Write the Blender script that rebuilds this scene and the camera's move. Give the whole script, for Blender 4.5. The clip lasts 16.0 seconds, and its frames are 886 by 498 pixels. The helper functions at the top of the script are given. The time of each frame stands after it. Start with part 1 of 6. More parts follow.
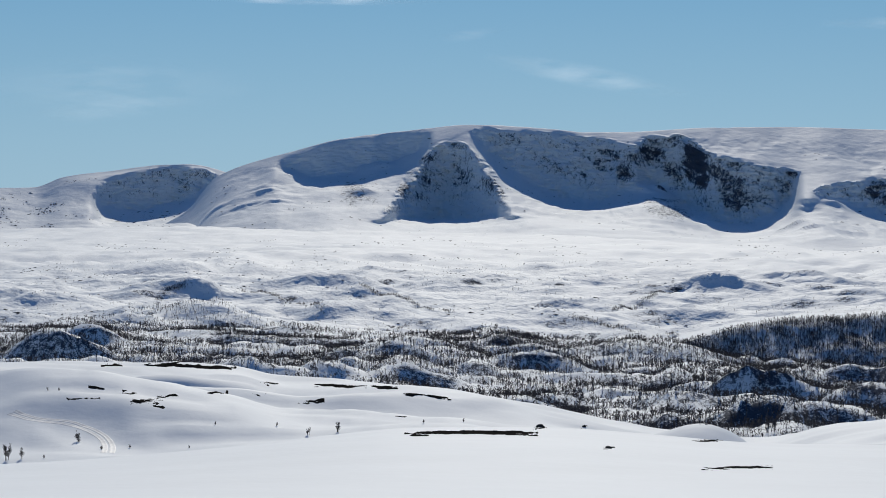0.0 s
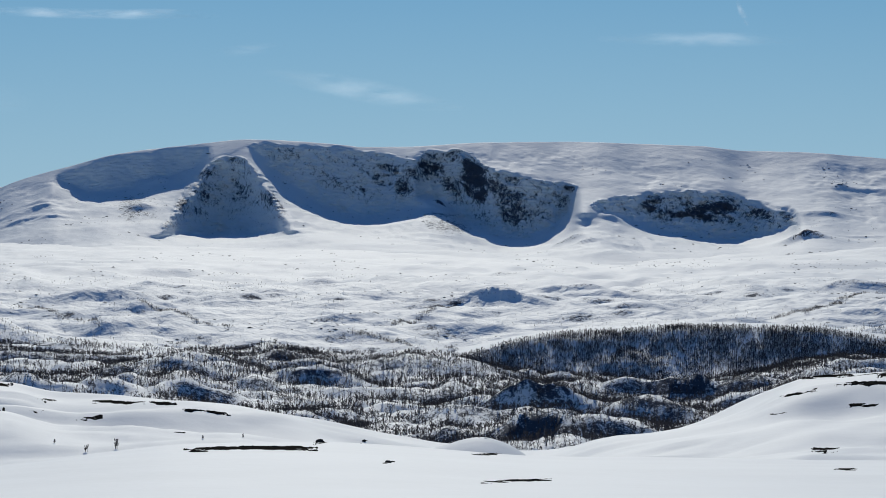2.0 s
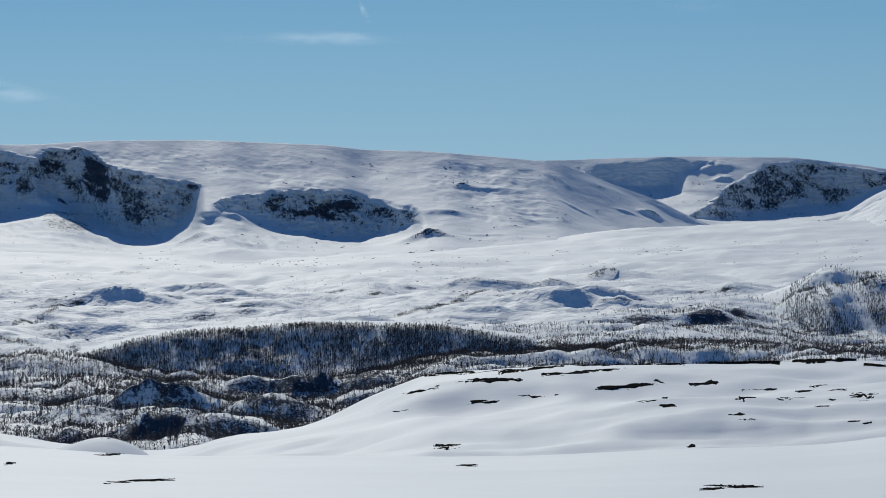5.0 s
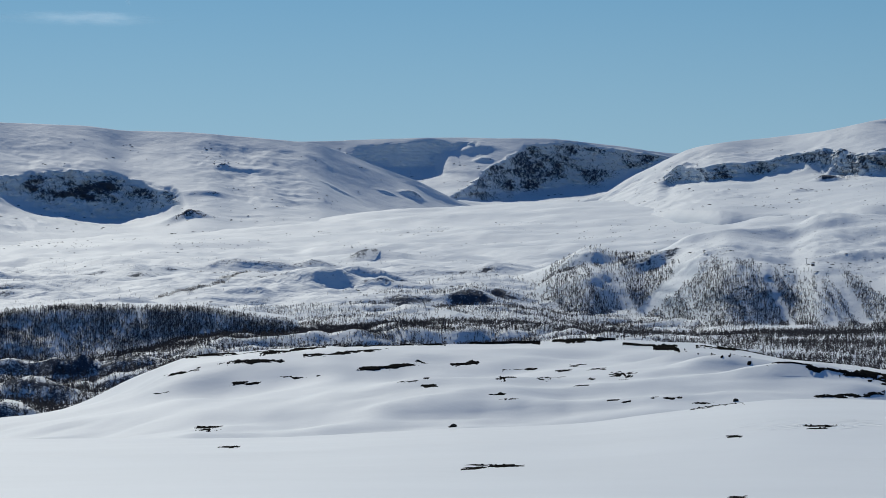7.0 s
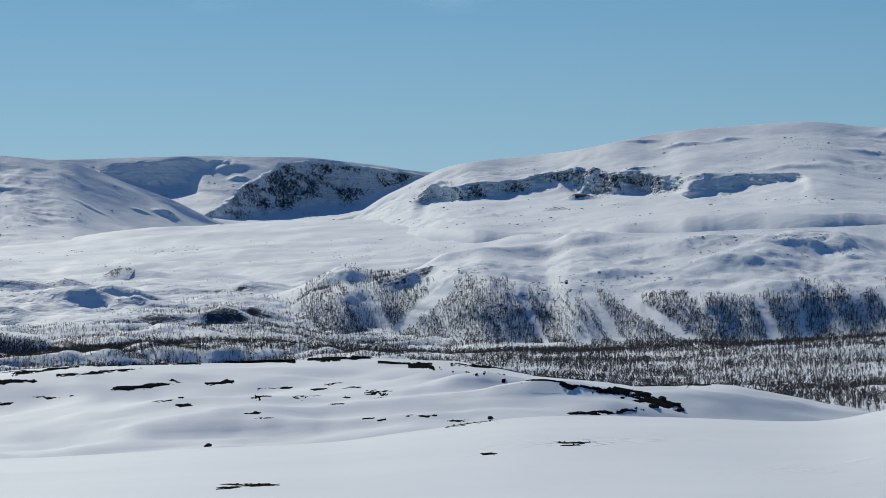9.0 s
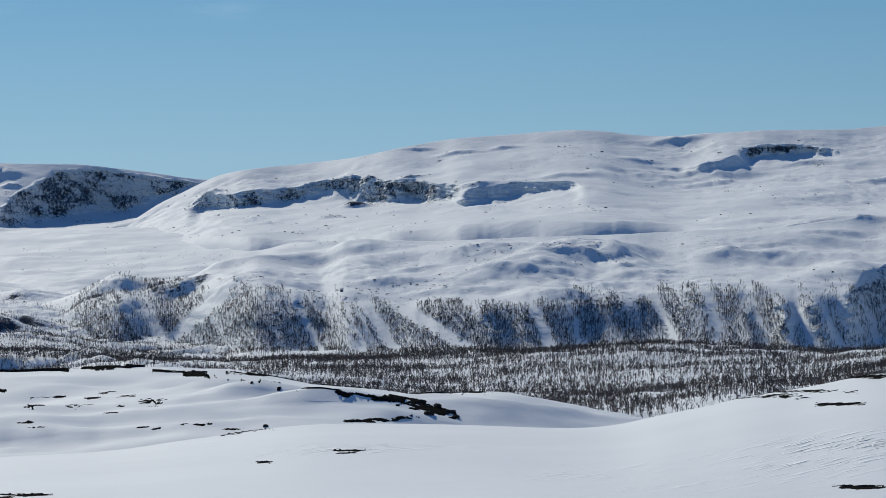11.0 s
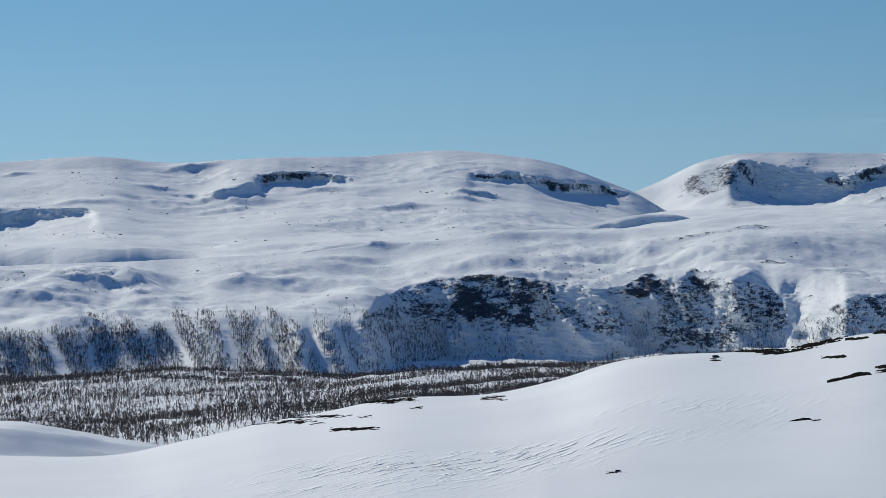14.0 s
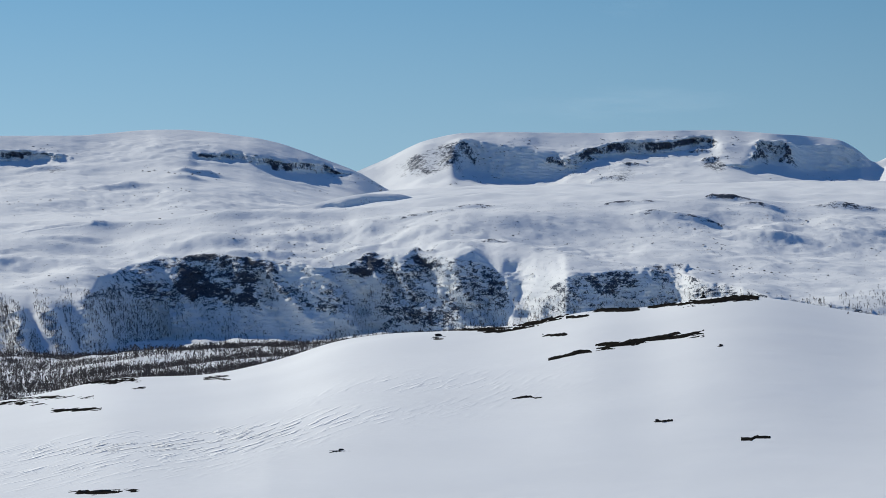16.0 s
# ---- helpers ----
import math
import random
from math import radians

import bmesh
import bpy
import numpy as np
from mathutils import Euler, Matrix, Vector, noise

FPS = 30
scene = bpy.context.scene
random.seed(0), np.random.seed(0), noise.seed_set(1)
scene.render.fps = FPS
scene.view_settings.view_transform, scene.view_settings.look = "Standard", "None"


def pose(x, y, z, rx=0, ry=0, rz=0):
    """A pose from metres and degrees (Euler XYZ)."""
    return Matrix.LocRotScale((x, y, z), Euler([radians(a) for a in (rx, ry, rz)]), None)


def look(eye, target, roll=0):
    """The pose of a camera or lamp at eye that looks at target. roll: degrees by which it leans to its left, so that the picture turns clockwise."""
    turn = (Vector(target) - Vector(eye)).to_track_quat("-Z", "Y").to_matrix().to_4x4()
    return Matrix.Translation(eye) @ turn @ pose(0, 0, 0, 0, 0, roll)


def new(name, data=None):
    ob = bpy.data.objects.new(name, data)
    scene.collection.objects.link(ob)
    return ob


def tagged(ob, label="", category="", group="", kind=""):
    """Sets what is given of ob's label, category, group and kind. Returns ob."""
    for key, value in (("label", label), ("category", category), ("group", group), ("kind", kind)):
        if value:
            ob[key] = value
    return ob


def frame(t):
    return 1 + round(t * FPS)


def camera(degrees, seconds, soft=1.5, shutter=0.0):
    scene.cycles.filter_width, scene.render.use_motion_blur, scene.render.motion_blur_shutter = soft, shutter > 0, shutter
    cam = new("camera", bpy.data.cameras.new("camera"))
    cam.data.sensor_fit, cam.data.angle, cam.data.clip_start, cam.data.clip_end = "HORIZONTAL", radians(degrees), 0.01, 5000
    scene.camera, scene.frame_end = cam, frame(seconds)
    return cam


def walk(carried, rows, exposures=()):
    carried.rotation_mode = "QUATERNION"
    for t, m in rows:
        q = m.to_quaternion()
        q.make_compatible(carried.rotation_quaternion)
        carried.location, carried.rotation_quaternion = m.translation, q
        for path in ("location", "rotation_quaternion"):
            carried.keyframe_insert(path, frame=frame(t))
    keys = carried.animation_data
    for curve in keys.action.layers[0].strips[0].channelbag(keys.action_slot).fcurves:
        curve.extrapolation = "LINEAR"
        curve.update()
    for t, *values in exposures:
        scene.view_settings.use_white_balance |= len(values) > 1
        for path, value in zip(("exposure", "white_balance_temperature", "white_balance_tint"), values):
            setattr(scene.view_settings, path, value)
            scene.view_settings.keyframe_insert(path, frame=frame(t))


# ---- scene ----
# A snowy high valley seen from a hillside: the camera stands still and pans.
# Bearings are degrees clockwise from +Y, dips are degrees above the eye's level.
cam = camera(17.822, 16.0, soft=0.5)
EYE = Vector((0.0, 0.0, 0.0))


def toward(bearing, dip, far=100.0):
    b, d = radians(bearing), radians(dip)
    return Vector((math.sin(b) * math.cos(d), math.cos(b) * math.cos(d), math.sin(d))) * far


# seconds, bearing, dip, roll
PAN = [
    (0, 0.000, -1.270, 0.052),
    (0.5, 1.109, -1.243, 0.057),
    (1, 2.188, -1.143, 0.046),
    (1.5, 3.276, -1.050, 0.037),
    (2, 4.476, -0.971, -0.027),
    (2.5, 5.548, -0.987, 0.044),
    (3, 6.853, -1.120, 0.004),
    (3.5, 8.088, -1.087, -0.016),
    (4, 9.495, -1.073, -0.040),
    (4.2, 10.051, -1.054, -0.049),
    (6.3, 15.087, -1.201, -0.001),
    (6.5, 15.547, -1.283, -0.047),
    (7, 16.937, -1.386, -0.023),
    (7.5, 18.356, -1.379, -0.035),
    (8, 19.713, -1.248, 0.001),
    (8.5, 20.869, -1.140, -0.006),
    (8.7, 21.283, -1.096, -0.005),
    (10.8, 25.950, -0.766, 0.036),
    (11, 26.454, -0.851, 0.060),
    (11.5, 27.650, -0.918, 0.002),
    (12, 28.903, -0.659, -0.059),
    (12.5, 30.648, -0.558, 0.090),
    (13, 32.253, -0.500, 0.008),
    (13.5, 34.127, -0.411, -0.054),
    (14, 36.264, -0.303, -0.004),
    (14.5, 37.993, -0.264, -0.077),
    (15, 38.824, -0.286, -0.020),
    (15.5, 40.236, -0.553, 0.045),
    (16, 41.874, -0.726, -0.035),
]
walk(cam, [(t, look(EYE, toward(b, d), roll)) for t, b, d, roll in PAN],
     exposures=[(0.0, -0.42, 6500, 10), (2.0, -0.44, 6430, 8.5), (4.0, -0.46, 6390, 8), (7.0, -0.49, 6330, 7.5), (9.0, -0.42, 6380, 7.5), (11.0, -0.35, 6440, 8.5), (14.0, -0.22, 6480, 9), (16.0, -0.12, 6560, 10)])

# ---------------------------------------------------------------- light
SUN_BEARING, SUN_HEIGHT = 3.0, 28.0
world = bpy.data.worlds.new("sky")
scene.world = world
world.use_nodes = True
wn, wl = world.node_tree.nodes, world.node_tree.links
wn.clear()
w_out = wn.new("ShaderNodeOutputWorld")
w_bg = wn.new("ShaderNodeBackground")
w_sky = wn.new("ShaderNodeTexSky")
w_sky.sky_type = "NISHITA"
w_sky.sun_disc = False
w_sky.sun_elevation = radians(SUN_HEIGHT)
w_sky.sun_rotation = radians(SUN_BEARING)
w_sky.altitude, w_sky.air_density, w_sky.dust_density, w_sky.ozone_density = 1200, 1.0, 0.0, 3.0
w_geo = wn.new("ShaderNodeTexCoord")
w_sep = wn.new("ShaderNodeSeparateXYZ")
w_ramp = wn.new("ShaderNodeValToRGB")
w_mix = wn.new("ShaderNodeMix")
w_mix.data_type = "RGBA"
w_mul = wn.new("ShaderNodeMix")
w_mul.data_type, w_mul.blend_type = "RGBA", "MULTIPLY"
w_mul.inputs[0].default_value = 1.0
w_mul.inputs[7].default_value = (0.10, 0.10, 0.10, 1)
ramp = w_ramp.color_ramp
ramp.elements[0].position, ramp.elements[0].color = 0.0, (0.28, 0.50, 0.68, 1)
ramp.elements[1].position, ramp.elements[1].color = 1.0, (0.022, 0.082, 0.29, 1)
for place, colour in ((0.015, (0.26, 0.48, 0.67, 1)), (0.075, (0.155, 0.37, 0.60, 1)), (0.22, (0.066, 0.2, 0.475, 1))):
    e = ramp.elements.new(place)
    e.color = colour
wl.new(w_geo.outputs["Generated"], w_sep.inputs[0])
wl.new(w_sep.outputs["Z"], w_ramp.inputs[0])
wl.new(w_sky.outputs[0], w_mul.inputs[6])
w_mix.inputs[0].default_value = 0.92
wl.new(w_mul.outputs[2], w_mix.inputs[6])
wl.new(w_ramp.outputs[0], w_mix.inputs[7])
# the sky is brighter towards the sun
w_dot = wn.new("ShaderNodeVectorMath")
w_dot.operation = "DOT_PRODUCT"
w_dot.inputs[1].default_value = toward(SUN_BEARING, 0, 1.0)
w_map = wn.new("ShaderNodeMapRange")
w_map.interpolation_type = "LINEAR"
for k, v in zip((1, 2, 3, 4), (0.6, 1.0, 0.81, 1.225)):
    w_map.inputs[k].default_value = v
w_tone = wn.new("ShaderNodeMix")
w_tone.data_type, w_tone.blend_type = "RGBA", "MULTIPLY"
w_tone.inputs[0].default_value = 1.0
wl.new(w_geo.outputs["Generated"], w_dot.inputs[0])
wl.new(w_dot.outputs["Value"], w_map.inputs[0])
wl.new(w_mix.outputs[2], w_tone.inputs[6])
wl.new(w_map.outputs[0], w_tone.inputs[7])
wl.new(w_tone.outputs[2], w_bg.inputs[0])
w_bg.inputs[1].default_value = 1.0
wl.new(w_bg.outputs[0], w_out.inputs[0])

sun = new("sun", bpy.data.lights.new("sun", "SUN"))
sun.data.energy, sun.data.angle, sun.data.color = 4.7, radians(0.53), (1.0, 0.947, 0.828)
sun.matrix_world = look(toward(SUN_BEARING, SUN_HEIGHT, 300), (0, 0, 0))

# ---------------------------------------------------------------- noise and curves
_rng = np.random.default_rng(11)
LATTICE = _rng.random((256, 256))


def value_noise(x, y, seed=0):
    x = np.asarray(x, float) + seed * 17.31
    y = np.asarray(y, float) + seed * 9.77
    xi, yi = np.floor(x).astype(int), np.floor(y).astype(int)
    fx, fy = x - xi, y - yi
    fx, fy = fx ** 3 * (fx * (6 * fx - 15) + 10), fy ** 3 * (fy * (6 * fy - 15) + 10)
    a, b = LATTICE[xi & 255, yi & 255], LATTICE[(xi + 1) & 255, yi & 255]
    c, d = LATTICE[xi & 255, (yi + 1) & 255], LATTICE[(xi + 1) & 255, (yi + 1) & 255]
    return (a + (b - a) * fx) * (1 - fy) + (c + (d - c) * fx) * fy - 0.5


def fbm(x, y, octaves=4, seed=0, gain=0.5):
    total, amp = 0.0, 1.0
    for k in range(octaves):
        total = total + amp * value_noise(x * 2.03 ** k, y * 2.03 ** k, seed + 3 * k)
        amp *= gain
    return total


def ridged(x, y, octaves=4, seed=0):
    total, amp = 0.0, 1.0
    for k in range(octaves):
        total = total + amp * (0.5 - np.abs(value_noise(x * 2.1 ** k, y * 2.1 ** k, seed + 5 * k)) * 2)
        amp *= 0.5
    return total


def step(x, a, b):
    t = np.clip((x - a) / (b - a), 0, 1)
    return t * t * (3 - 2 * t)


def hermite(xs, ys, x):
    """Monotone cubic through (xs, ys), at x. ys may have a second axis (one curve per column)."""
    xs, ys = np.asarray(xs, float), np.asarray(ys, float)
    h = np.diff(xs)
    d = np.diff(ys, axis=0) / (h[:, None] if ys.ndim == 2 else h)
    m = np.zeros_like(ys)
    m[0], m[-1] = d[0], d[-1]
    a, b = d[:-1], d[1:]
    same = a * b > 0
    m[1:-1] = np.where(same, 2 * a * b / np.where(same, a + b, 1), 0)
    i = np.clip(np.searchsorted(xs, x) - 1, 0, len(xs) - 2)
    t = (np.clip(x, xs[0], xs[-1]) - xs[i]) / h[i]
    hh = h[i]
    if ys.ndim == 2:
        t, hh = t[:, None], hh[:, None]
    return ((1 + 2 * t) * (1 - t) ** 2 * ys[i] + t * (1 - t) ** 2 * hh * m[i]
            + t * t * (3 - 2 * t) * ys[i + 1] + t * t * (t - 1) * hh * m[i + 1])


def curve(points, bearing):
    xs, ys = zip(*points)
    return hermite(xs, ys, bearing)


# ---------------------------------------------------------------- materials
def node_material(name):
    mat = bpy.data.materials.new(name)
    mat.use_nodes = True
    n, l = mat.node_tree.nodes, mat.node_tree.links
    return mat, n, l, n["Principled BSDF"]


def noise_node(n, l, scale, detail=4, rough=0.55, stretch=None, source="Position"):
    geo = n.new("ShaderNodeNewGeometry")
    tex = n.new("ShaderNodeTexNoise")
    tex.inputs["Scale"].default_value = scale
    tex.inputs["Detail"].default_value = detail
    tex.inputs["Roughness"].default_value = rough
    if stretch:
        mp = n.new("ShaderNodeMapping")
        mp.inputs["Scale"].default_value = stretch
        l.new(geo.outputs["Position"], mp.inputs[0])
        l.new(mp.outputs[0], tex.inputs["Vector"])
    else:
        l.new(geo.outputs["Position"], tex.inputs["Vector"])
    return tex.outputs["Fac"]


def ramp_node(n, l, fac, stops):
    r = n.new("ShaderNodeValToRGB")
    r.color_ramp.elements[0].position, r.color_ramp.elements[0].color = stops[0][0], (*stops[0][1], 1)
    r.color_ramp.elements[1].position, r.color_ramp.elements[1].color = stops[-1][0], (*stops[-1][1], 1)
    for p, c in stops[1:-1]:
        r.color_ramp.elements.new(p).color = (*c, 1)
    l.new(fac, r.inputs[0])
    return r.outputs[0]


def math_node(n, l, op, a, b=None, clamp=False):
    m = n.new("ShaderNodeMath")
    m.operation, m.use_clamp = op, clamp
    for k, v in enumerate((a, b)):
        if v is None:
            continue
        if isinstance(v, (int, float)):
            m.inputs[k].default_value = v
        else:
            l.new(v, m.inputs[k])
    return m.outputs[0]


def mix_node(n, l, fac, a, b):
    m = n.new("ShaderNodeMix")
    m.data_type = "RGBA"
    l.new(fac, m.inputs[0])
    for k, v in ((6, a), (7, b)):
        if isinstance(v, tuple):
            m.inputs[k].default_value = (*v, 1)
        else:
            l.new(v, m.inputs[k])
    return m.outputs[2]


def bump_node(n, l, height, strength, distance, normal=None):
    b = n.new("ShaderNodeBump")
    b.inputs["Strength"].default_value, b.inputs["Distance"].default_value = strength, distance
    l.new(height, b.inputs["Height"])
    if normal:
        l.new(normal, b.inputs["Normal"])
    return b.outputs[0]


def snow_rock(name, snow=(0.802, 0.837, 0.846), fine=0.9, coarse=0.05, bump=0.35, reach=0.6, rock_scale=0.09, lie=0.55, ridges=False, gleam=0.03):
    """Wind-packed snow, with bare rock or heath where the mesh's 'rock' layer says so."""
    mat, n, l, b = node_material(name)
    big = noise_node(n, l, coarse, 5, 0.6)
    small = noise_node(n, l, fine, 5, 0.6)
    tone = ramp_node(n, l, big, [(0.3, tuple(c * 0.95 for c in snow)), (0.7, snow)])
    att = n.new("ShaderNodeAttribute")
    att.attribute_name = "rock"
    patch = noise_node(n, l, rock_scale, 6, 0.7, (1, 1, lie))
    patch2 = noise_node(n, l, rock_scale * 4.3, 4, 0.7, (1, 1, 1.6))
    grain = noise_node(n, l, rock_scale * 9, 3, 0.7, (1, 1, 1.4))
    p = math_node(n, l, "ADD", math_node(n, l, "ADD", math_node(n, l, "MULTIPLY", patch, 0.52), math_node(n, l, "MULTIPLY", patch2, 0.4)), math_node(n, l, "MULTIPLY", grain, 0.2))
    level = math_node(n, l, "SUBTRACT", math_node(n, l, "ADD", p, math_node(n, l, "MULTIPLY", att.outputs["Fac"], 0.24)), 0.75)
    cover = math_node(n, l, "MULTIPLY", level, 30.0, True)
    stone = ramp_node(n, l, noise_node(n, l, rock_scale * 6, 4, 0.6),
                      [(0.3, (0.030, 0.039, 0.056)), (0.55, (0.064, 0.080, 0.106)), (0.75, (0.125, 0.143, 0.172))])
    l.new(mix_node(n, l, cover, tone, stone), b.inputs["Base Color"])
    rough = n.new("ShaderNodeMapRange")
    l.new(cover, rough.inputs[0])
    rough.inputs[3].default_value, rough.inputs[4].default_value = 0.7, 0.9
    l.new(rough.outputs[0], b.inputs["Roughness"])
    b.inputs["Specular IOR Level"].default_value = gleam
    n1 = bump_node(n, l, small, bump, reach)
    calm = n.new("ShaderNodeAttribute")
    calm.attribute_name = "calm"
    l.new(math_node(n, l, "MULTIPLY", math_node(n, l, "SUBTRACT", 1.0, math_node(n, l, "MULTIPLY", calm.outputs["Fac"], 0.85)), bump), n1.node.inputs["Strength"])
    n2 = bump_node(n, l, big, bump, reach * 8, n1)
    if ridges:
        turn = n.new("ShaderNodeMapping")
        turn.inputs["Rotation"].default_value = (0, 0, radians(-30))
        squeeze = n.new("ShaderNodeMapping")
        squeeze.inputs["Scale"].default_value = (0.34, 1.9, 1)
        l.new(turn.outputs[0], squeeze.inputs[0])
        where = n.new("ShaderNodeNewGeometry")
        l.new(where.outputs["Position"], turn.inputs[0])
        wind = n.new("ShaderNodeTexNoise")
        wind.inputs["Scale"].default_value, wind.inputs["Detail"].default_value = 1.0, 3
        l.new(squeeze.outputs[0], wind.inputs["Vector"])
        blown = n.new("ShaderNodeAttribute")
        blown.attribute_name = "wind"
        region = math_node(n, l, "MULTIPLY", math_node(n, l, "MULTIPLY", math_node(n, l, "SUBTRACT", noise_node(n, l, 0.05, 3), 0.4, True), 6.0, True), blown.outputs["Fac"], True)
        crisp = math_node(n, l, "MULTIPLY", math_node(n, l, "SUBTRACT", wind.outputs["Fac"], 0.52, True), 3.0, True)
        n2 = bump_node(n, l, math_node(n, l, "MULTIPLY", crisp, region), 1.0, 0.6, n2)
    wild = n.new("ShaderNodeAttribute")
    wild.attribute_name = "wild"
    far_relief = noise_node(n, l, 0.05, 4, 0.55, (1, 0.8, 1))
    n3 = bump_node(n, l, far_relief, 0.5, 9.0, n2)
    l.new(wild.outputs["Fac"], n3.node.inputs["Strength"])
    l.new(n3, b.inputs["Normal"])
    return mat


SNOW_NEAR = snow_rock("snow_field", fine=0.7, coarse=0.06, bump=0.12, reach=0.22, rock_scale=0.34, ridges=True, gleam=0.045)
SNOW_FAR = snow_rock("mountain_snow_and_rock", fine=0.12, coarse=0.012, bump=0.22, reach=1.6, rock_scale=0.17, lie=0.8)
SNOW_HILL = snow_rock("hillside_snow_and_rock", fine=0.2, coarse=0.02, bump=0.26, reach=1.0, rock_scale=0.15, lie=2.6)


def simple(name, dark, light, scale, rough=0.9, bump=0.5, reach=0.05, shine=0.0):
    mat, n, l, b = node_material(name)
    fac = noise_node(n, l, scale, 5, 0.65)
    l.new(ramp_node(n, l, fac, [(0.3, dark), (0.7, light)]), b.inputs["Base Color"])
    b.inputs["Roughness"].default_value = rough
    b.inputs["Specular IOR Level"].default_value = shine
    l.new(bump_node(n, l, fac, bump, reach), b.inputs["Normal"])
    return mat


HEATH = simple("bare_heath", (0.009, 0.009, 0.0086), (0.027, 0.0255, 0.0215), 1.6, 0.95, 0.8, 0.3)
STONE = simple("lichen_stone", (0.015, 0.015, 0.015), (0.06, 0.058, 0.055), 3.0, 0.9, 0.6, 0.1)
BARK = simple("birch_bark", (0.03, 0.027, 0.025), (0.10, 0.09, 0.08), 2.0, 0.9, 0.3, 0.02)
TWIG = simple("birch_twigs", (0.045, 0.042, 0.043), (0.125, 0.112, 0.108), 2.0, 0.95, 0.3, 0.02)


# ---------------------------------------------------------------- mesh helpers
def grid_mesh(name, X, Y, Z, mat, rock=None, wild=None, wind=None):
    """One mesh from a grid of places: rows by columns."""
    rows, cols = X.shape
    me = bpy.data.meshes.new(name)
    co = np.stack([X, Y, Z], -1).reshape(-1, 3).astype(np.float32)
    i = np.arange(rows * cols).reshape(rows, cols)
    quads = np.stack([i[:-1, :-1], i[:-1, 1:], i[1:, 1:], i[1:, :-1]], -1).reshape(-1, 4)
    return raw_mesh(me, co, quads, mat, rock, True, wild, wind)


def raw_mesh(me, co, faces, mat, rock=None, smooth=True, wild=None, wind=None):
    k = faces.shape[1]
    me.vertices.add(len(co))
    me.vertices.foreach_set("co", np.ascontiguousarray(co, np.float32).ravel())
    me.loops.add(faces.size)
    me.loops.foreach_set("vertex_index", np.ascontiguousarray(faces, np.int32).ravel())
    me.polygons.add(len(faces))
    me.polygons.foreach_set("loop_start", np.arange(0, faces.size, k, dtype=np.int32))
    me.polygons.foreach_set("loop_total", np.full(len(faces), k, np.int32))
    me.polygons.foreach_set("use_smooth", np.full(len(faces), smooth))
    for key, values in (("rock", rock), ("wild", wild), ("wind", wind)):
        if values is not None:
            at = me.attributes.new(key, "FLOAT", "POINT")
            at.data.foreach_set("value", np.ascontiguousarray(values, np.float32).ravel())
    me.update(calc_edges=True)
    me.materials.append(mat)
    return me


# ---------------------------------------------------------------- mounds and ribs
def mound(X, Y, bearing, r, across, high, steep, seed, tail=2.6):
    """An uneven rise with a steep side to the viewer and a long tail behind; its height and how far each place lies up its front."""
    b = radians(bearing)
    front = high / steep
    u = X * math.cos(b) - Y * math.sin(b) + 0.3 * across * fbm(X / across, Y / across, 3, seed)
    v = X * math.sin(b) + Y * math.cos(b) - r + 0.4 * front * fbm(X / (front * 1.6), Y / (front * 1.6), 3, seed + 1)
    body = np.exp(-np.abs(u / across) ** 2.4 - (v / np.where(v < 0, front, front * tail)) ** 2)
    return high * body * (1 + 0.35 * fbm(X / (across * 0.4), Y / (across * 0.4), 3, seed + 2)), body * (1 - step(v / front, 0.0, 0.6))


# ---------------------------------------------------------------- the ground sheet
# bearing, dip of the crests and levels of the land
CREST_NEAR = [(-10.04, -5.6), (-8.92, -5.55), (-6.67, -5.44), (-4.4, -5.25), (-2.11, -5), (-0.73, -4.89), (1.91, -4.88), (4.65, -5.04), (6.57, -5.18), (9.42, -5.22), (11.97, -5.22), (13.68, -5.2), (13.99, -5.18), (17.12, -5), (19.41, -4.92), (21.7, -4.65), (23.97, -4.4), (24.58, -4.39), (26.64, -4.41), (28.93, -4.47), (29.85, -4.43), (30.76, -4.23), (31.79, -4.02), (32.69, -3.79), (33.49, -3.67), (34.39, -3.49), (35.3, -3.32), (37.01, -3.29), (38.15, -3.1), (38.62, -3), (39.28, -2.76), (39.76, -2.6), (40.91, -2.43), (42.63, -2.35), (43.78, -2.2), (45.03, -1.96), (45.95, -1.92), (47.09, -1.7), (47.77, -1.65), (48.33, -1.68), (49.12, -1.79), (50.03, -1.96), (50.79, -2.07), (52.26, -2.17)]
CREST_BACK = [(-10.04, -3.53), (-8.92, -3.51), (-7.8, -3.52), (-6.67, -3.57), (-5.53, -3.59), (-4.17, -3.68), (-3.37, -3.91), (-2.11, -3.97), (-0.96, -4.06), (0.53, -4.2), (2.48, -4.63), (3.63, -4.85), (4.65, -5.01), (6.51, -5.16), (7.58, -4.91), (8.84, -4.68), (9.76, -4.45), (10.56, -4.11), (11.14, -3.82), (11.82, -3.53), (12.85, -3.41), (13.45, -3.34), (13.98, -3.32), (14.6, -3.26), (15.12, -3.29), (15.97, -3.26), (17.23, -3.26), (19.41, -3.26), (20.33, -3.26), (21.7, -3.35), (22.84, -3.48), (23.97, -3.62), (24.35, -3.64), (25.49, -3.7), (25.86, -3.79), (27.44, -3.78), (28.93, -3.98), (29.62, -4.15), (30.31, -4.28), (31.79, -4.82), (35.38, -4.78), (38.62, -3.68), (50.79, -3.65)]
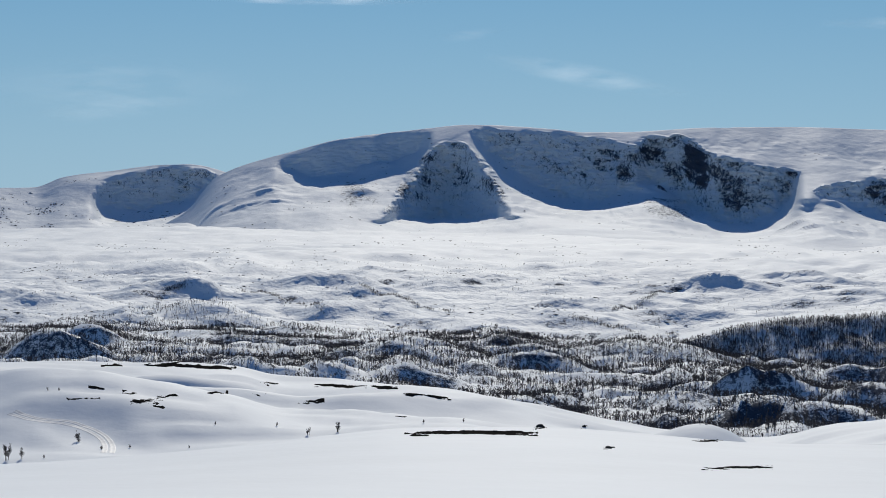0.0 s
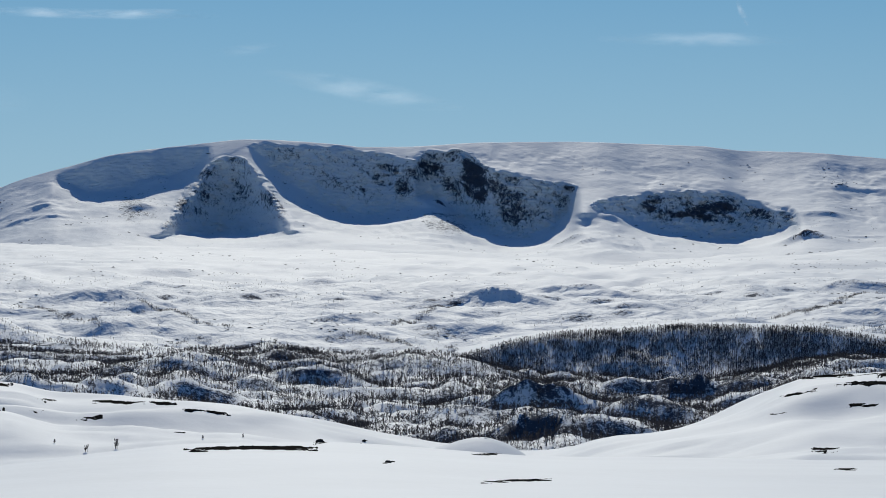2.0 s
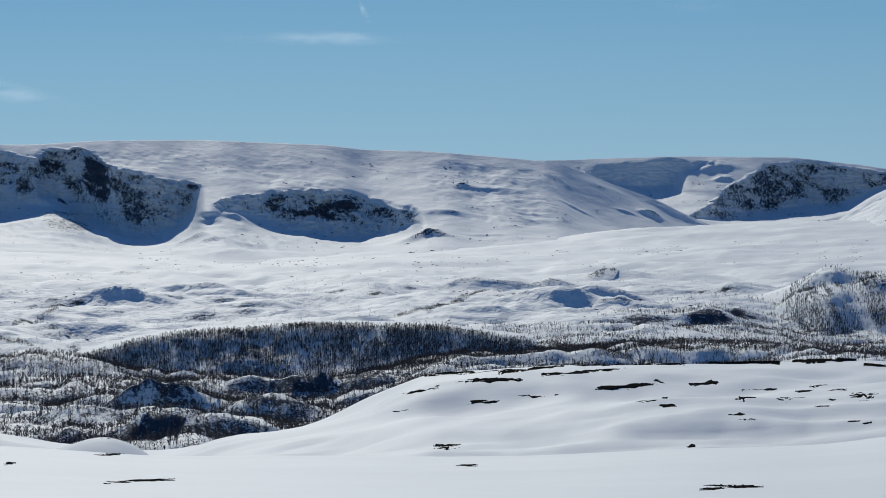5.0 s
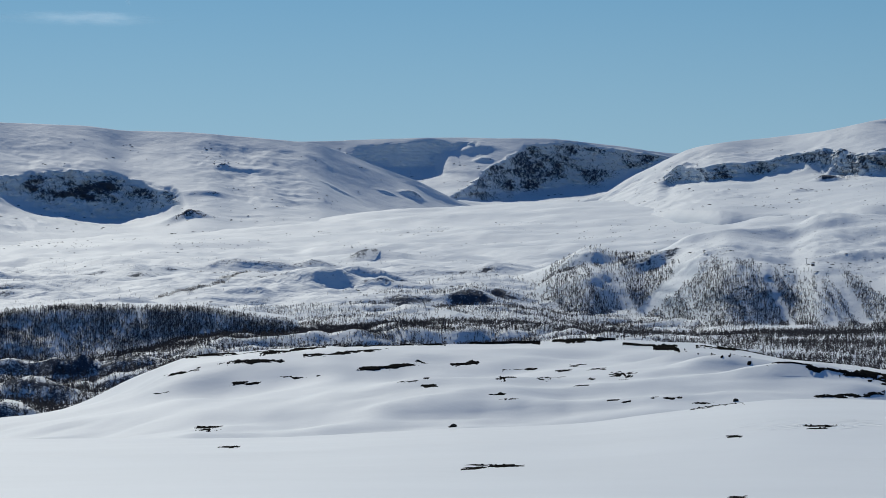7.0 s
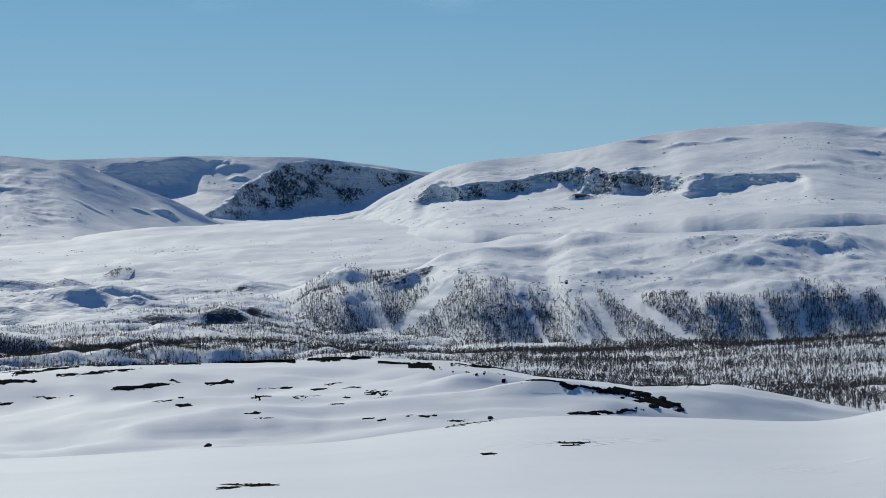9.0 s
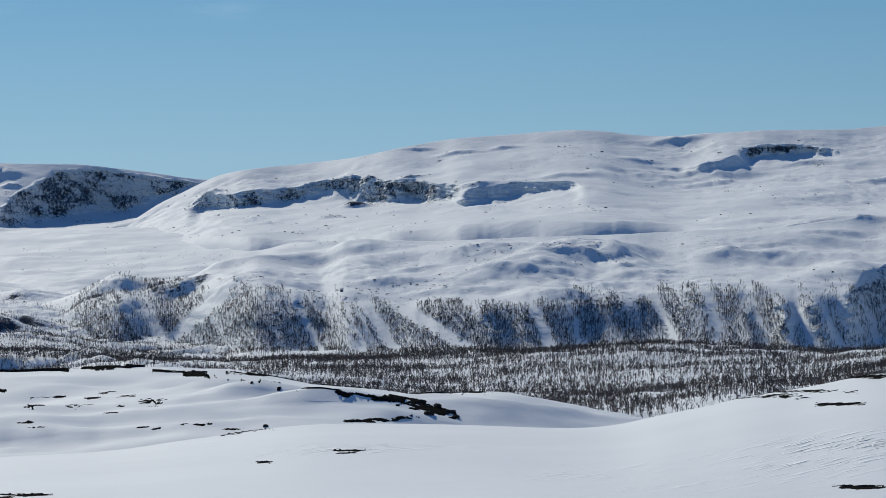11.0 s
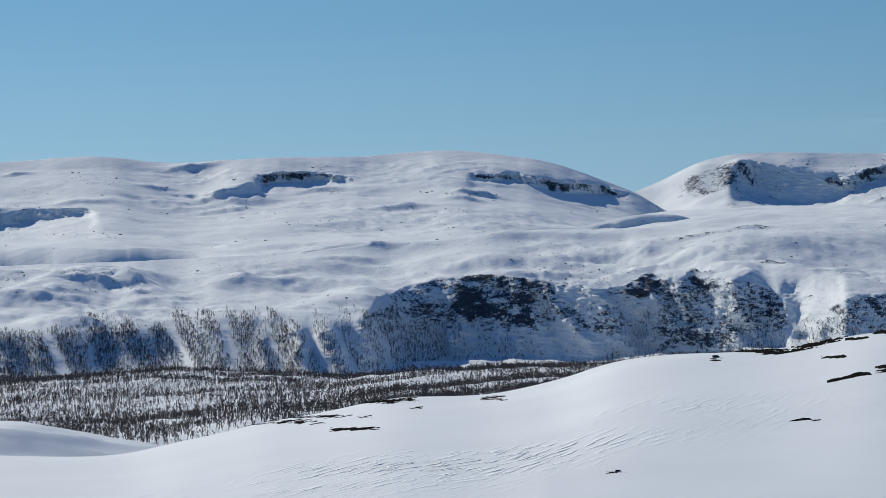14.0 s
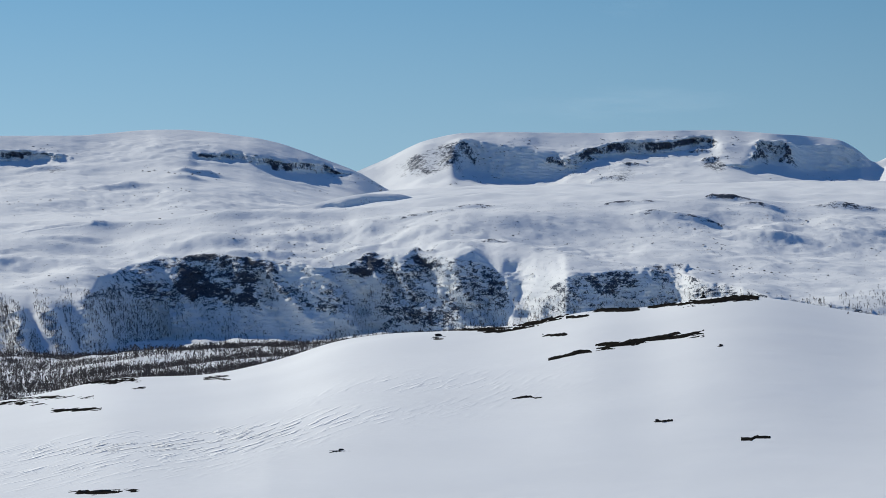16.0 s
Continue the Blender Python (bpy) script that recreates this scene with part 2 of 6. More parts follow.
VALLEY_NEAR = [(-10.04, -5.19), (-4.4, -5.25), (1.34, -5.26), (8.01, -5.2), (8.93, -5.19), (13.68, -4.8), (19.41, -4.58), (25.49, -4.16), (25.86, -4.53), (28.93, -4.32), (31.29, -4.21), (32.95, -3.87), (33.49, -4.29), (34.73, -3.92), (39.76, -3.46), (50.79, -3.2)]
VALLEY_MID = [(-10.04, -4.07), (-4.4, -4.11), (1.33, -4.12), (8.01, -4.3), (8.93, -4.35), (13.68, -3.89), (19.41, -3.66), (25.49, -3.59), (25.86, -3.68), (28.93, -3.64), (31.29, -3.52), (32.96, -3.36), (33.49, -3.61), (34.73, -3.35), (39.76, -3), (50.79, -2.86)]
VALLEY_FAR = [(-10.03, -3.05), (-4.39, -3.09), (1.33, -3.2), (5.33, -3.53), (8.14, -3.74), (8.92, -3.84), (11.4, -3.53), (11.71, -3.36), (15.97, -3.09), (19.41, -3.09), (22.83, -3.06), (23.2, -3.04), (25.49, -3.07), (25.86, -3), (27.79, -2.9), (31.29, -2.78), (31.78, -2.85), (33.53, -2.91), (35.21, -2.87), (37.01, -2.71), (37.48, -2.67), (39.28, -2.7), (39.76, -2.6), (43.2, -2.43), (50.79, -2.3)]
PLAIN_NEAR = [(-10.03, -2.55), (-4.39, -2.69), (1.33, -2.97), (4.76, -3.02), (8.27, -2.91), (8.92, -2.82), (12.85, -2.79), (13.68, -2.69), (18.27, -2.75), (20.56, -3.09), (25.49, -3.25), (25.86, -3.29), (33.48, -3.21), (35.21, -3.09), (43.2, -3.01), (50.79, -2.97)]
PLAIN_MID = [(-10.03, -1.64), (-3.25, -1.69), (2.48, -1.71), (8.27, -1.82), (8.92, -1.8), (13.68, -1.71), (13.98, -1.76), (18.27, -1.74), (20.56, -1.77), (22.83, -1.77), (24.35, -1.41), (25.09, -1.87), (27.78, -1.41), (33.53, -1.23), (36.34, -1.16), (39.28, -1.05), (40.91, -1.17), (44.35, -1.17), (50.79, -1.16)]
PLAIN_FAR = [(-10.03, -1.14), (-3.25, -1.12), (2.47, -1.14), (8.27, -1.3), (8.91, -1.29), (12.54, -1.14), (13.98, -1.19), (15.97, -1.05), (19.41, -0.97), (22.83, -0.8), (23.2, -0.59), (25.85, -0.59), (27.78, -0.4), (33.53, -0.22), (36.35, 0), (39.28, 0.03), (40.91, 0.29), (44.35, 0.41), (50.78, 0.36)]
PLAIN_EDGE = [(-10.03, -0.93), (-5.53, -0.82), (-0.96, -0.87), (2.47, -0.82), (5.89, -1.09), (8.91, -1.14), (9.42, -1.03), (11.72, -0.95), (13.98, -0.79), (14.83, -0.66), (17.12, -0.52), (19.41, -0.4), (21.69, -0.37), (23.2, -0.41), (25.85, -0.29), (26.64, -0.17), (28.93, -0.08), (33.53, -0.1), (36.35, 0.07), (39.28, 0.14), (39.77, 0.37), (43.2, 0.54), (46.63, 0.6), (50.78, 0.62)]

FINE = np.arange(-10.2, 52.21, 0.112)
BEARINGS = np.concatenate([np.arange(-180, -10.2, 3.0)[:-1], FINE, np.arange(55.0, 181.0, 3.0)])
BEARINGS[-1] = 180.0
inside = np.clip(BEARINGS, -10, 52)
RADII = np.concatenate([[0.0, 3, 8, 15, 25, 40, 55, 70, 85], np.linspace(95, 270, 66), np.linspace(273, 520, 112), np.linspace(530, 820, 26),
                        np.linspace(826, 1700, 146), np.linspace(1706, 2600, 140), np.linspace(2614, 3900, 84), np.linspace(3960, 4960, 14)])
KNOTS = [0, 30, 105, 215, 300, 430, 620, 850, 1150, 1500, 1900, 2600, 3300, 3900, 5000]


def height(r, dip):
    return r * np.tan(np.radians(dip))


def level(points, width):
    """A level of the land along the bearings, eased over some degrees."""
    dense = np.arange(-14, 56, 0.06)
    k = np.exp(-0.5 * (np.arange(-60, 61) * 0.06 / width) ** 2)
    eased = np.convolve(np.pad(curve(points, np.clip(dense, -10, 52)), 60, "edge"), k / k.sum(), "valid")
    return np.interp(inside, dense, eased)


near, back = level(CREST_NEAR, 0.32), level(CREST_BACK, 0.18)
v_near, v_mid, v_far = (level(c, 0.7) for c in (VALLEY_NEAR, VALLEY_MID, VALLEY_FAR))
p_near, p_mid, p_far, p_edge = (level(c, 0.9) for c in (PLAIN_NEAR, PLAIN_MID, PLAIN_FAR, PLAIN_EDGE))
hidden = np.minimum(near, back)
LEVELS = np.stack([
    np.full_like(inside, -1.7), height(30, np.full_like(inside, -8.2)), height(105, np.full_like(inside, -6.25)),
    height(215, near), height(300, hidden - 0.55), height(430, back), height(620, np.minimum(hidden, v_near) - 1.1),
    height(850, v_near), height(1150, v_mid), height(1500, v_far), height(1900, p_near), height(2600, p_mid),
    height(3300, p_far), height(3900, p_edge), height(5000, p_edge - 0.5)])
# behind the viewer the land passes over from one edge of the view to the other
left, right = LEVELS[:, np.searchsorted(BEARINGS, -10.0)], LEVELS[:, np.searchsorted(BEARINGS, 52.0)]
turn = np.where(BEARINGS > 52, BEARINGS - 52, BEARINGS + 308) / 298
LEVELS = np.where((BEARINGS > 52) | (BEARINGS < -10), right[:, None] * (1 - turn) + left[:, None] * turn, LEVELS)
LAND = hermite(KNOTS, LEVELS, RADII)
R, B = np.meshgrid(RADII, BEARINGS, indexing="ij")
GX, GY = R * np.sin(np.radians(B)), R * np.cos(np.radians(B))
near_band = step(R, 60, 200) * (1 - step(R, 520, 700))
wood_band = step(R, 700, 880) * (1 - step(R, 1500, 1750))
plain_band = step(R, 1450, 1750)
drifts = ridged(GX / 60 + GY / 200, GY / 28, 3, 5)
rough_land = (near_band * (0.1 + 0.9 * step(R, 240, 340)) * (1 - 0.55 * np.exp(-((R - 430) / 34) ** 2)) * (3.2 * fbm(GX / 44, GY / 36, 3, 1) + 1.9 * drifts - 0.7 + 0.4 * fbm(GX / 8, GY / 9, 3, 13))
              + wood_band * (1 - 0.66 * step(B, 18, 24)) * (8 * ridged(GX / 170, GY / 120, 3, 2) - 3 + 8 * fbm(GX / 70, GY / 46, 4, 14, 0.6) + 3.6 * fbm(GX / 15, GY / 13, 3, 16))
              + plain_band * (1 - 0.6 * step(R, 2500, 3500)) * (8 * ridged(GX / 230, GY / 200, 3, 3) - 4 + 8.5 * fbm(GX / 75, GY / 70, 6, 15, 0.6)))
LAND = LAND + rough_land
# small knob on the near crest line, and knolls on the plain
KNOLLS = [(6.4, 2470, 95, 50, 6),
          (14.4, 2260, 90, 70, 10),
          (-5.3, 1830, 40, 56, 8), (-4.4, 1830, 55, 60, 5), (-2.0, 2050, 54, 34, 11), (-7.9, 1980, 55, 34, 9),
          (6.1, 1180, 38, 16, 5), (8.2, 1250, 38, 17, 5),
          (10.5, 1500, 60, 30, 6), (-3.5, 1250, 40, 18, 6), (-7.4, 1330, 40, 16, 6), (21.5, 2000, 30, 30, 6), (16.8, 1950, 60, 34, 4)]
WARP_X, WARP_Y = fbm(GX / 40, GY / 40, 4, 51, 0.6), fbm(GX / 40, GY / 40, 4, 55, 0.6)
LUMPS = 1 + 0.22 * fbm(GX / 14, GY / 18, 4, 57, 0.6)


def knoll(bearing, r, across, along, high):
    b = radians(bearing)
    u = (GX - r * math.sin(b)) * math.cos(b) - (GY - r * math.cos(b)) * math.sin(b)
    v = (GX - r * math.sin(b)) * math.sin(b) + (GY - r * math.cos(b)) * math.cos(b)
    u, v = u + 0.6 * across * WARP_X, v + 0.6 * along * WARP_Y
    return high * LUMPS * np.exp(-(u / across) ** 2 - (v / along) ** 2)


rise = np.gradient(LAND, axis=0) / np.gradient(RADII)[:, None]


def plain_knoll(bearing, r, across, along, high):
    b = radians(bearing)
    u = GX * math.cos(b) - GY * math.sin(b)
    v = GX * math.sin(b) + GY * math.cos(b) - r
    return high * np.exp(-(u / across) ** 2 - (v / along) ** 2)


for k in ((5.4, 332, 7.6, 9, 5.5), (-8.6, 345, 17, 12, 2.2), (-6.2, 348, 20, 12, 2.0), (-3.9, 353, 12, 12, 1.6),
          (21.8, 388, 6, 3.2, 1.2), (22.8, 376, 7, 3.2, 1.5), (23.9, 362, 7, 3.0, 1.5), (-7.6, 402, 9, 3.5, 1.6), (-5.6, 408, 10, 3.5, 1.6),
          (-8.2, 366, 24, 11, 2.6), (-5.9, 366, 18, 11, 2.6), (-7.0, 398, 28, 9, -2.4), (-5.0, 398, 14, 8, -1.6), (21.0, 400, 16, 6, -1.5), (19.8, 408, 10, 5, -1.0)):
    LAND = LAND + plain_knoll(*k)
for k in KNOLLS:
    LAND = LAND + knoll(*k)
def land_height(bearing, r):
    """Height of the ground sheet there."""
    i = np.clip(np.searchsorted(RADII, r) - 1, 0, len(RADII) - 2)
    j = np.clip(np.searchsorted(BEARINGS, bearing) - 1, 0, len(BEARINGS) - 2)
    u = (r - RADII[i]) / (RADII[i + 1] - RADII[i])
    v = (bearing - BEARINGS[j]) / (BEARINGS[j + 1] - BEARINGS[j])
    return ((LAND[i, j] * (1 - u) + LAND[i + 1, j] * u) * (1 - v) + (LAND[i, j + 1] * (1 - u) + LAND[i + 1, j + 1] * u) * v)


def spot(bearing, dip, first=60.0, last=700.0):
    """Range at which the ground sheet first comes up to that dip."""
    rs = np.arange(first, last, 1.0)
    d = np.degrees(np.arctan2(land_height(np.full_like(rs, bearing), rs), rs))
    up = np.nonzero(d >= dip)[0]
    return float(rs[up[0]]) if len(up) else float(rs[np.argmax(d)])


# rises on the plain and in the wood: bearing and dip of the top, half width, height, steepness of the front, bare rock
PLAIN_FORMS = [(5.46, -1.94, 26, 9, 0.95, 0.2), (6.84, -1.77, 22, 4.5, 0.9, 0.5), (7.23, -1.72, 16, 4.5, 0.9, 0.7), (6.46, -1.98, 14, 3.5, 1.0, 0.8), (7.92, -1.85, 34, 4, 0.6, 0.4), (5.92, -1.9, 30, 6, 0.4, 0), (13.35, -1.71, 40.0, 7.9, 0.6, 0.65), (14.42, -1.86, 37.5, 6.8, 0.64, 0.45), (14.27, -1.63, 22.5, 4.5, 0.72, 0.75), (15.57, -1.51, 21.2, 6.8, 0.88, 1), (15.11, -1.55, 37.5, 4.5, 0.48, 0.55), (15.42, -1.85, 20.0, 7.9, 0.56, 0.25), (15.65, -2.01, 11.2, 4.5, 0.8, 0.85), (17.21, -2.38, 14, 3.0, 0.8, 0.5)]
PLAIN_WEST = [(-5.27, -1.96, 34, 13, 0.75, 0.5), (-5.88, -2.2, 19.8, 3.6, 0.68, 0.8), (-4.35, -2.21, 22.0, 3.6, 0.59, 0.3), (-2.19, -1.84, 34, 8, 0.6, 0.5), (-1.57, -2.06, 33.0, 4.3, 0.59, 0.5), (-3.04, -1.9, 26.4, 4.3, 0.51, 0.5), (-2.04, -2.14, 28.6, 3.6, 0.68, 0.2), (-8.61, -2.11, 33.0, 4.3, 0.59, 0.4), (0.88, -1.8, 26.4, 2.2, 0.77, 0.8), (7.0, -1.32, 24.2, 2.2, 0.68, 0.6), (8.92, -1.08, 22.0, 2.2, 0.68, 0.6), (3.77, -1.66, 44.0, 2.9, 0.42, 0.1), (5.76, -1.44, 17.6, 1.8, 0.77, 0.8), (9.96, -1.59, 26.4, 2.2, 0.68, 0.6), (16.64, -1.81, 15.4, 1.8, 0.85, 0.9), (18.15, -1.75, 22.0, 2.2, 0.68, 0.7)]
WOOD_FORMS = [(1.12, -2.82, 17, 3.6, 1.1, 1.0), (1.88, -3.48, 16, 6, 1.1, 1.0), (6.11, -3.87, 17, 6, 1.1, 1.0), (6.85, -3.95, 18, 5, 1.1, 1.0), (8.84, -3.73, 20, 5, 1.0, 0.7), (8.69, -4.1, 14, 4.5, 1.1, 1.0), (6.41, -4.38, 18, 4, 1, 0.6), (4.2, -4.37, 14, 3, 1, 0.6), (-6.97, -2.87, 14, 5, 1.1, 0.95), (-8.05, -3.16, 16, 6, 1, 0.9), (-7.18, -3.24, 20, 5, 1, 0.8), (-3.23, -2.89, 16, 4, 1.1, 0.9), (-3.97, -3.51, 16, 4, 1, 0.8), (-2.35, -3.7, 16, 4, 1, 0.8), (-0.95, -3.26, 18, 4, 1, 0.7), (10.16, -3.66, 22, 6, 1.1, 1.0), (10.6, -3.95, 16, 4, 1, 0.9)]
NEAR_FORMS = [(21.86, -3.56, 7.5, 0.5, 0.45, 0), (22.83, -3.67, 7.5, 0.55, 0.45, 0), (23.63, -3.87, 7.5, 0.55, 0.45, 0), (25.05, -3.8, 6.2, 0.45, 0.45, 0), (26.52, -3.9, 8.8, 0.4, 0.39, 0), (18.32, -4.63, 11.2, 1.0, 0.4, 0), (-7.6, -4.02, 8, 0.7, 0.5, 0), (-4.2, -3.86, 7, 0.7, 0.55, 0)]
form_rock = np.zeros_like(LAND)
for first, last, forms in ((1750, 3700, PLAIN_FORMS), (1650, 3700, PLAIN_WEST), (830, 1740, WOOD_FORMS), (235, 520, NEAR_FORMS)):
    for k, (b, d, across, high, steep, stone) in enumerate(forms):
        across, high, steep = (1.25 * across, 0.95 * high, 0.85 * steep) if first > 1000 else (across, high, steep)
        r = spot(b, d - 0.5 * math.degrees(high / 1000) * 1000 / (first + 300), first, last)
        i0, i1 = np.searchsorted(RADII, (r - 8 * high / steep, r + 12 * high / steep))
        j0, j1 = np.searchsorted(BEARINGS, (b - 170 * across / r, b + 170 * across / r))
        part_of = (slice(i0, i1), slice(j0, j1))
        lift, face = mound(GX[part_of], GY[part_of], b, r, across, high, steep, 200 + 7 * k)
        LAND[part_of] += lift
        form_rock[part_of] = np.maximum(form_rock[part_of], stone * step(face, 0.1, 0.5))
LAND[:, -1] = LAND[:, 0]
rise = np.where(R < 1600, np.gradient(LAND, axis=0) / np.gradient(RADII)[:, None], rise)
bare = wood_band * (0.36 + 0.26 * (1 - step(B, 12, 18)) + (0.3 - 0.25 * step(B, 18, 24)) * step(rise, 0.15, 0.5)) + plain_band * (1 - 0.7 * step(R, 2400, 3300)) * (0.42 + 0.8 * step(rise, 0.15, 0.45))
bare = np.maximum(bare * (0.8 + 0.9 * fbm(GX / 90, GY / 60, 3, 9)), 1.05 * form_rock)
# wind-carved snow on one part of the near slope
gusts = 1.3 * np.exp(-((B - 35.5) / 4.6) ** 2 - ((R - 150 - 1.6 * (B - 36.0)) / 13) ** 2) + 0.5 * np.exp(-((B - 24.5) / 2.5) ** 2 - ((R - 165 - 3 * (B - 24.5)) / 9) ** 2)
ground = tagged(new("ground", grid_mesh("ground", GX, GY, LAND, SNOW_NEAR, bare, 0.5 * plain_band * (1 - 0.75 * step(R, 2200, 3100)) + 0.2 * wood_band, gusts)),
                "wide wind-packed snow field, hummocks and plain", "ground", "", "structure")
ground.data.attributes.new("calm", "FLOAT", "POINT").data.foreach_set("value", step(R, 1500, 2700).astype(np.float32).ravel())


# ---------------------------------------------------------------- mountains
def massif(name, label, first, last, r_top, skyline, foot, walls, gentle=14.0, rows=150, wobble=60.0, crag=16.0,
           category="mountain", mat=None, seed=0, bump=5.0, stepping=0.042, base_rock=0.25, kind="", crisp=1.6, forms=(), ribs=(), stacked=False):
    """A mountain side: gentle slopes that break into steep walls.
    walls: (crest line, foot line, steepness in degrees, bare rock 0 to 1, share of the drop that is wall).
    forms: (bearing and dip of a rise, half width, height, steepness, bare rock). ribs: (bearing and dip of the top and the foot, half width, height)."""
    az = np.arange(first, last + 0.01, stepping)
    k9 = np.exp(-0.5 * (np.arange(-6, 7) * stepping / 0.08) ** 2)
    sky = np.convolve(np.pad(curve(skyline, az), 6, "edge"), k9 / k9.sum(), "valid")
    k9 = np.exp(-0.5 * (np.arange(-20, 21) * stepping / 0.5) ** 2)
    low = np.convolve(np.pad(curve(foot, az), 20, "edge"), k9 / k9.sum(), "valid")
    low = np.minimum(low - 0.22, sky - 0.05)
    s = np.linspace(0, 1, rows)[:, None]
    A = np.broadcast_to(az, (rows, len(az)))
    dip = sky + (low - sky) * s
    fine_sky = 0.012 * fbm(az * 2.2, az * 0, 4, seed)
    dip = dip + fine_sky * (1 - s)
    steep = np.zeros_like(dip)
    rock = np.full_like(dip, base_rock)
    rt = r_top + wobble * fbm(az / 3.0, az * 0, 3, seed + 6) * 2
    drop = np.radians(np.abs((low - sky) / (rows - 1)))
    dr = rt * drop / math.tan(radians(gentle)) + 0 * dip
    if not stacked:  # slopes that level out towards the plain
        dr = dr / (1.3 - 0.85 * s ** 1.5)
    r = rt - np.cumsum(dr, axis=0) + dr[:1]
    broken = np.zeros_like(dip)
    cut, owner = np.zeros_like(dip), np.full(dip.shape, -1)
    streak = np.clip(0.93 + 0.7 * fbm(A * 3.2 + dip * 1.6, dip * 3.2, 4, seed + 20, 0.6), 0.3, 1.2)
    blotch = np.clip(0.95 + 0.8 * fbm(A * 2.0 + dip * 2.4, dip * 5.0 - A * 0.8, 5, seed + 21, 0.62), 0.25, 1.25)
    gain, lowest = np.zeros_like(dip), low + 0.15 + 0 * dip
    bent = A + 0.13 * fbm(A * 2.6, dip * 4, 4, seed + 30, 0.6)
    tilted = dip + 0.05 * fbm(A * 3.4, dip * 5, 4, seed + 33, 0.6)
    for which, (top, bottom, degrees, stone, share) in enumerate(walls):
        a0, a1 = max(top[0][0], bottom[0][0]), min(top[-1][0], bottom[-1][0])
        t_, b_ = curve(top, bent), curve(bottom, bent)
        b_ = b_ + (0.07 * ridged(bent * 4.5, A * 0 + 3, 3, seed + 5) if stone > 0.5 else 0)
        ease = 0.2 if degrees < 40 else 0.0
        full = b_
        b_ = t_ + (b_ - t_) * share
        if degrees == 0:  # bare rock on an even slope
            side = min(0.5, 0.38 * (a1 - a0))
            spread = step(bent, a0 - 0.1, a0 + side) * (1 - step(bent, a1 - side, a1 + 0.1)) * step(tilted, b_ - 0.1, b_ + 0.3 * np.clip(t_ - b_, 0.2, 1.0)) * (1 - step(tilted, t_ - 0.1, t_ + 0.02))
            rock = np.maximum(rock, stone * blotch * spread)
            continue
        edge = step(bent, a0 - 0.05, a0 + 0.16 + 2 * ease) * (1 - step(bent, a1 - 0.16 - 2 * ease, a1 + 0.05))
        m = step(tilted, b_ - 0.06 - ease, b_ + 0.06 + ease) * (1 - step(tilted, t_ - 0.05 - ease, t_ + 0.02 + ease)) * edge
        steep = np.maximum(steep, m)
        broken = np.maximum(broken, m * min(0.2 + 0.9 * stone, 1.0))
        back_in = np.cumsum(m * dr * (1 - math.tan(radians(gentle)) / math.tan(radians(degrees))), axis=0)
        gain = np.maximum(gain, m * (1 - math.tan(radians(gentle)) / math.tan(radians(degrees))))
        floor_end = low + 0.05 * (b_ - low)
        cut = np.maximum(cut, back_in * step(dip, floor_end, np.maximum(b_, floor_end + 0.05)))
        owner[m > 0.5] = which
        depth = (t_ - tilted) / np.maximum(t_ - full, 0.02)
        rock = np.maximum(rock, stone * streak * (1 - 0.55 * step(depth, 0.5, 0.85)) * step(tilted, full - 0.05, full + (b_ - full) * 0.8 + 0.1) * (1 - step(tilted, t_ - 0.09, t_ - 0.01)) * edge)
    if stacked:
        cut = np.cumsum(gain * dr, axis=0) * step(dip, low + 0.02, lowest)
    soft = np.exp(-0.5 * (np.arange(-5, 6) / 1.5) ** 2)
    soft /= soft.sum()
    cut = sum(w * np.roll(cut, k - 5, axis=1) for k, w in enumerate(soft))
    padded = np.pad(cut, ((5, 5), (0, 0)), "edge")
    cut = sum(w * padded[k:k + rows] for k, w in enumerate(soft))
    def eased(values, width):
        k = np.exp(-0.5 * (np.arange(-60, 61) / width) ** 2)
        padded = np.pad(values, ((0, 0), (60, 60)), "edge")
        return sum(w * padded[:, n_:n_ + len(az)] for n_, w in enumerate(k / k.sum()))

    # the land below the walls runs on evenly from side to side
    if stacked:
        even = eased(cut, 18)
        r = r + even + 0.35 * (cut - even)
    else:
        below = (np.cumsum(steep > 0.3, axis=0) > 0) * (steep < 0.3) * 1.0
        padded = np.pad(below, ((5, 5), (0, 0)), "edge")
        below = eased(sum(w * padded[k:k + rows] for k, w in enumerate(soft)), 14)
        r = r + cut + (eased(cut, 10) - cut) * step(below, 0.2, 0.9)
    wall = step(steep, 0.1, 0.7)
    flutes = 0.9 * ridged(A * 2.4, dip * 1.1 + A * 0.8, 4, seed + 8) + 0.6 * ridged(A * 7 + dip * 3, dip * 7, 3, seed + 18) + 0.4 * fbm(A * 16, dip * 30, 3, seed + 9)
    r = r - wall * broken * crag * flutes * step(s, 0.0, 0.06)
    for b0, d0, b1, d1, wide, high in ribs:
        along = (dip - d0) / (d1 - d0)
        aside = A - (b0 + (b1 - b0) * np.clip(along, -0.2, 1.2)) + 0.5 * wide * fbm(A * 2.2, dip * 4, 3, seed + 40)
        r = r - high * (1 + 0.8 * fbm(A * 4, dip * 6, 3, seed + 43)) * np.exp(-(aside / wide) ** 2) * step(along, -0.12, 0.25) * (1 - step(along, 0.85, 1.1))
    z = r * np.tan(np.radians(dip))
    px, py = r * np.sin(np.radians(A)), r * np.cos(np.radians(A))
    calm = (1 - 0.8 * wall) * step(s, 0.0, 0.15)
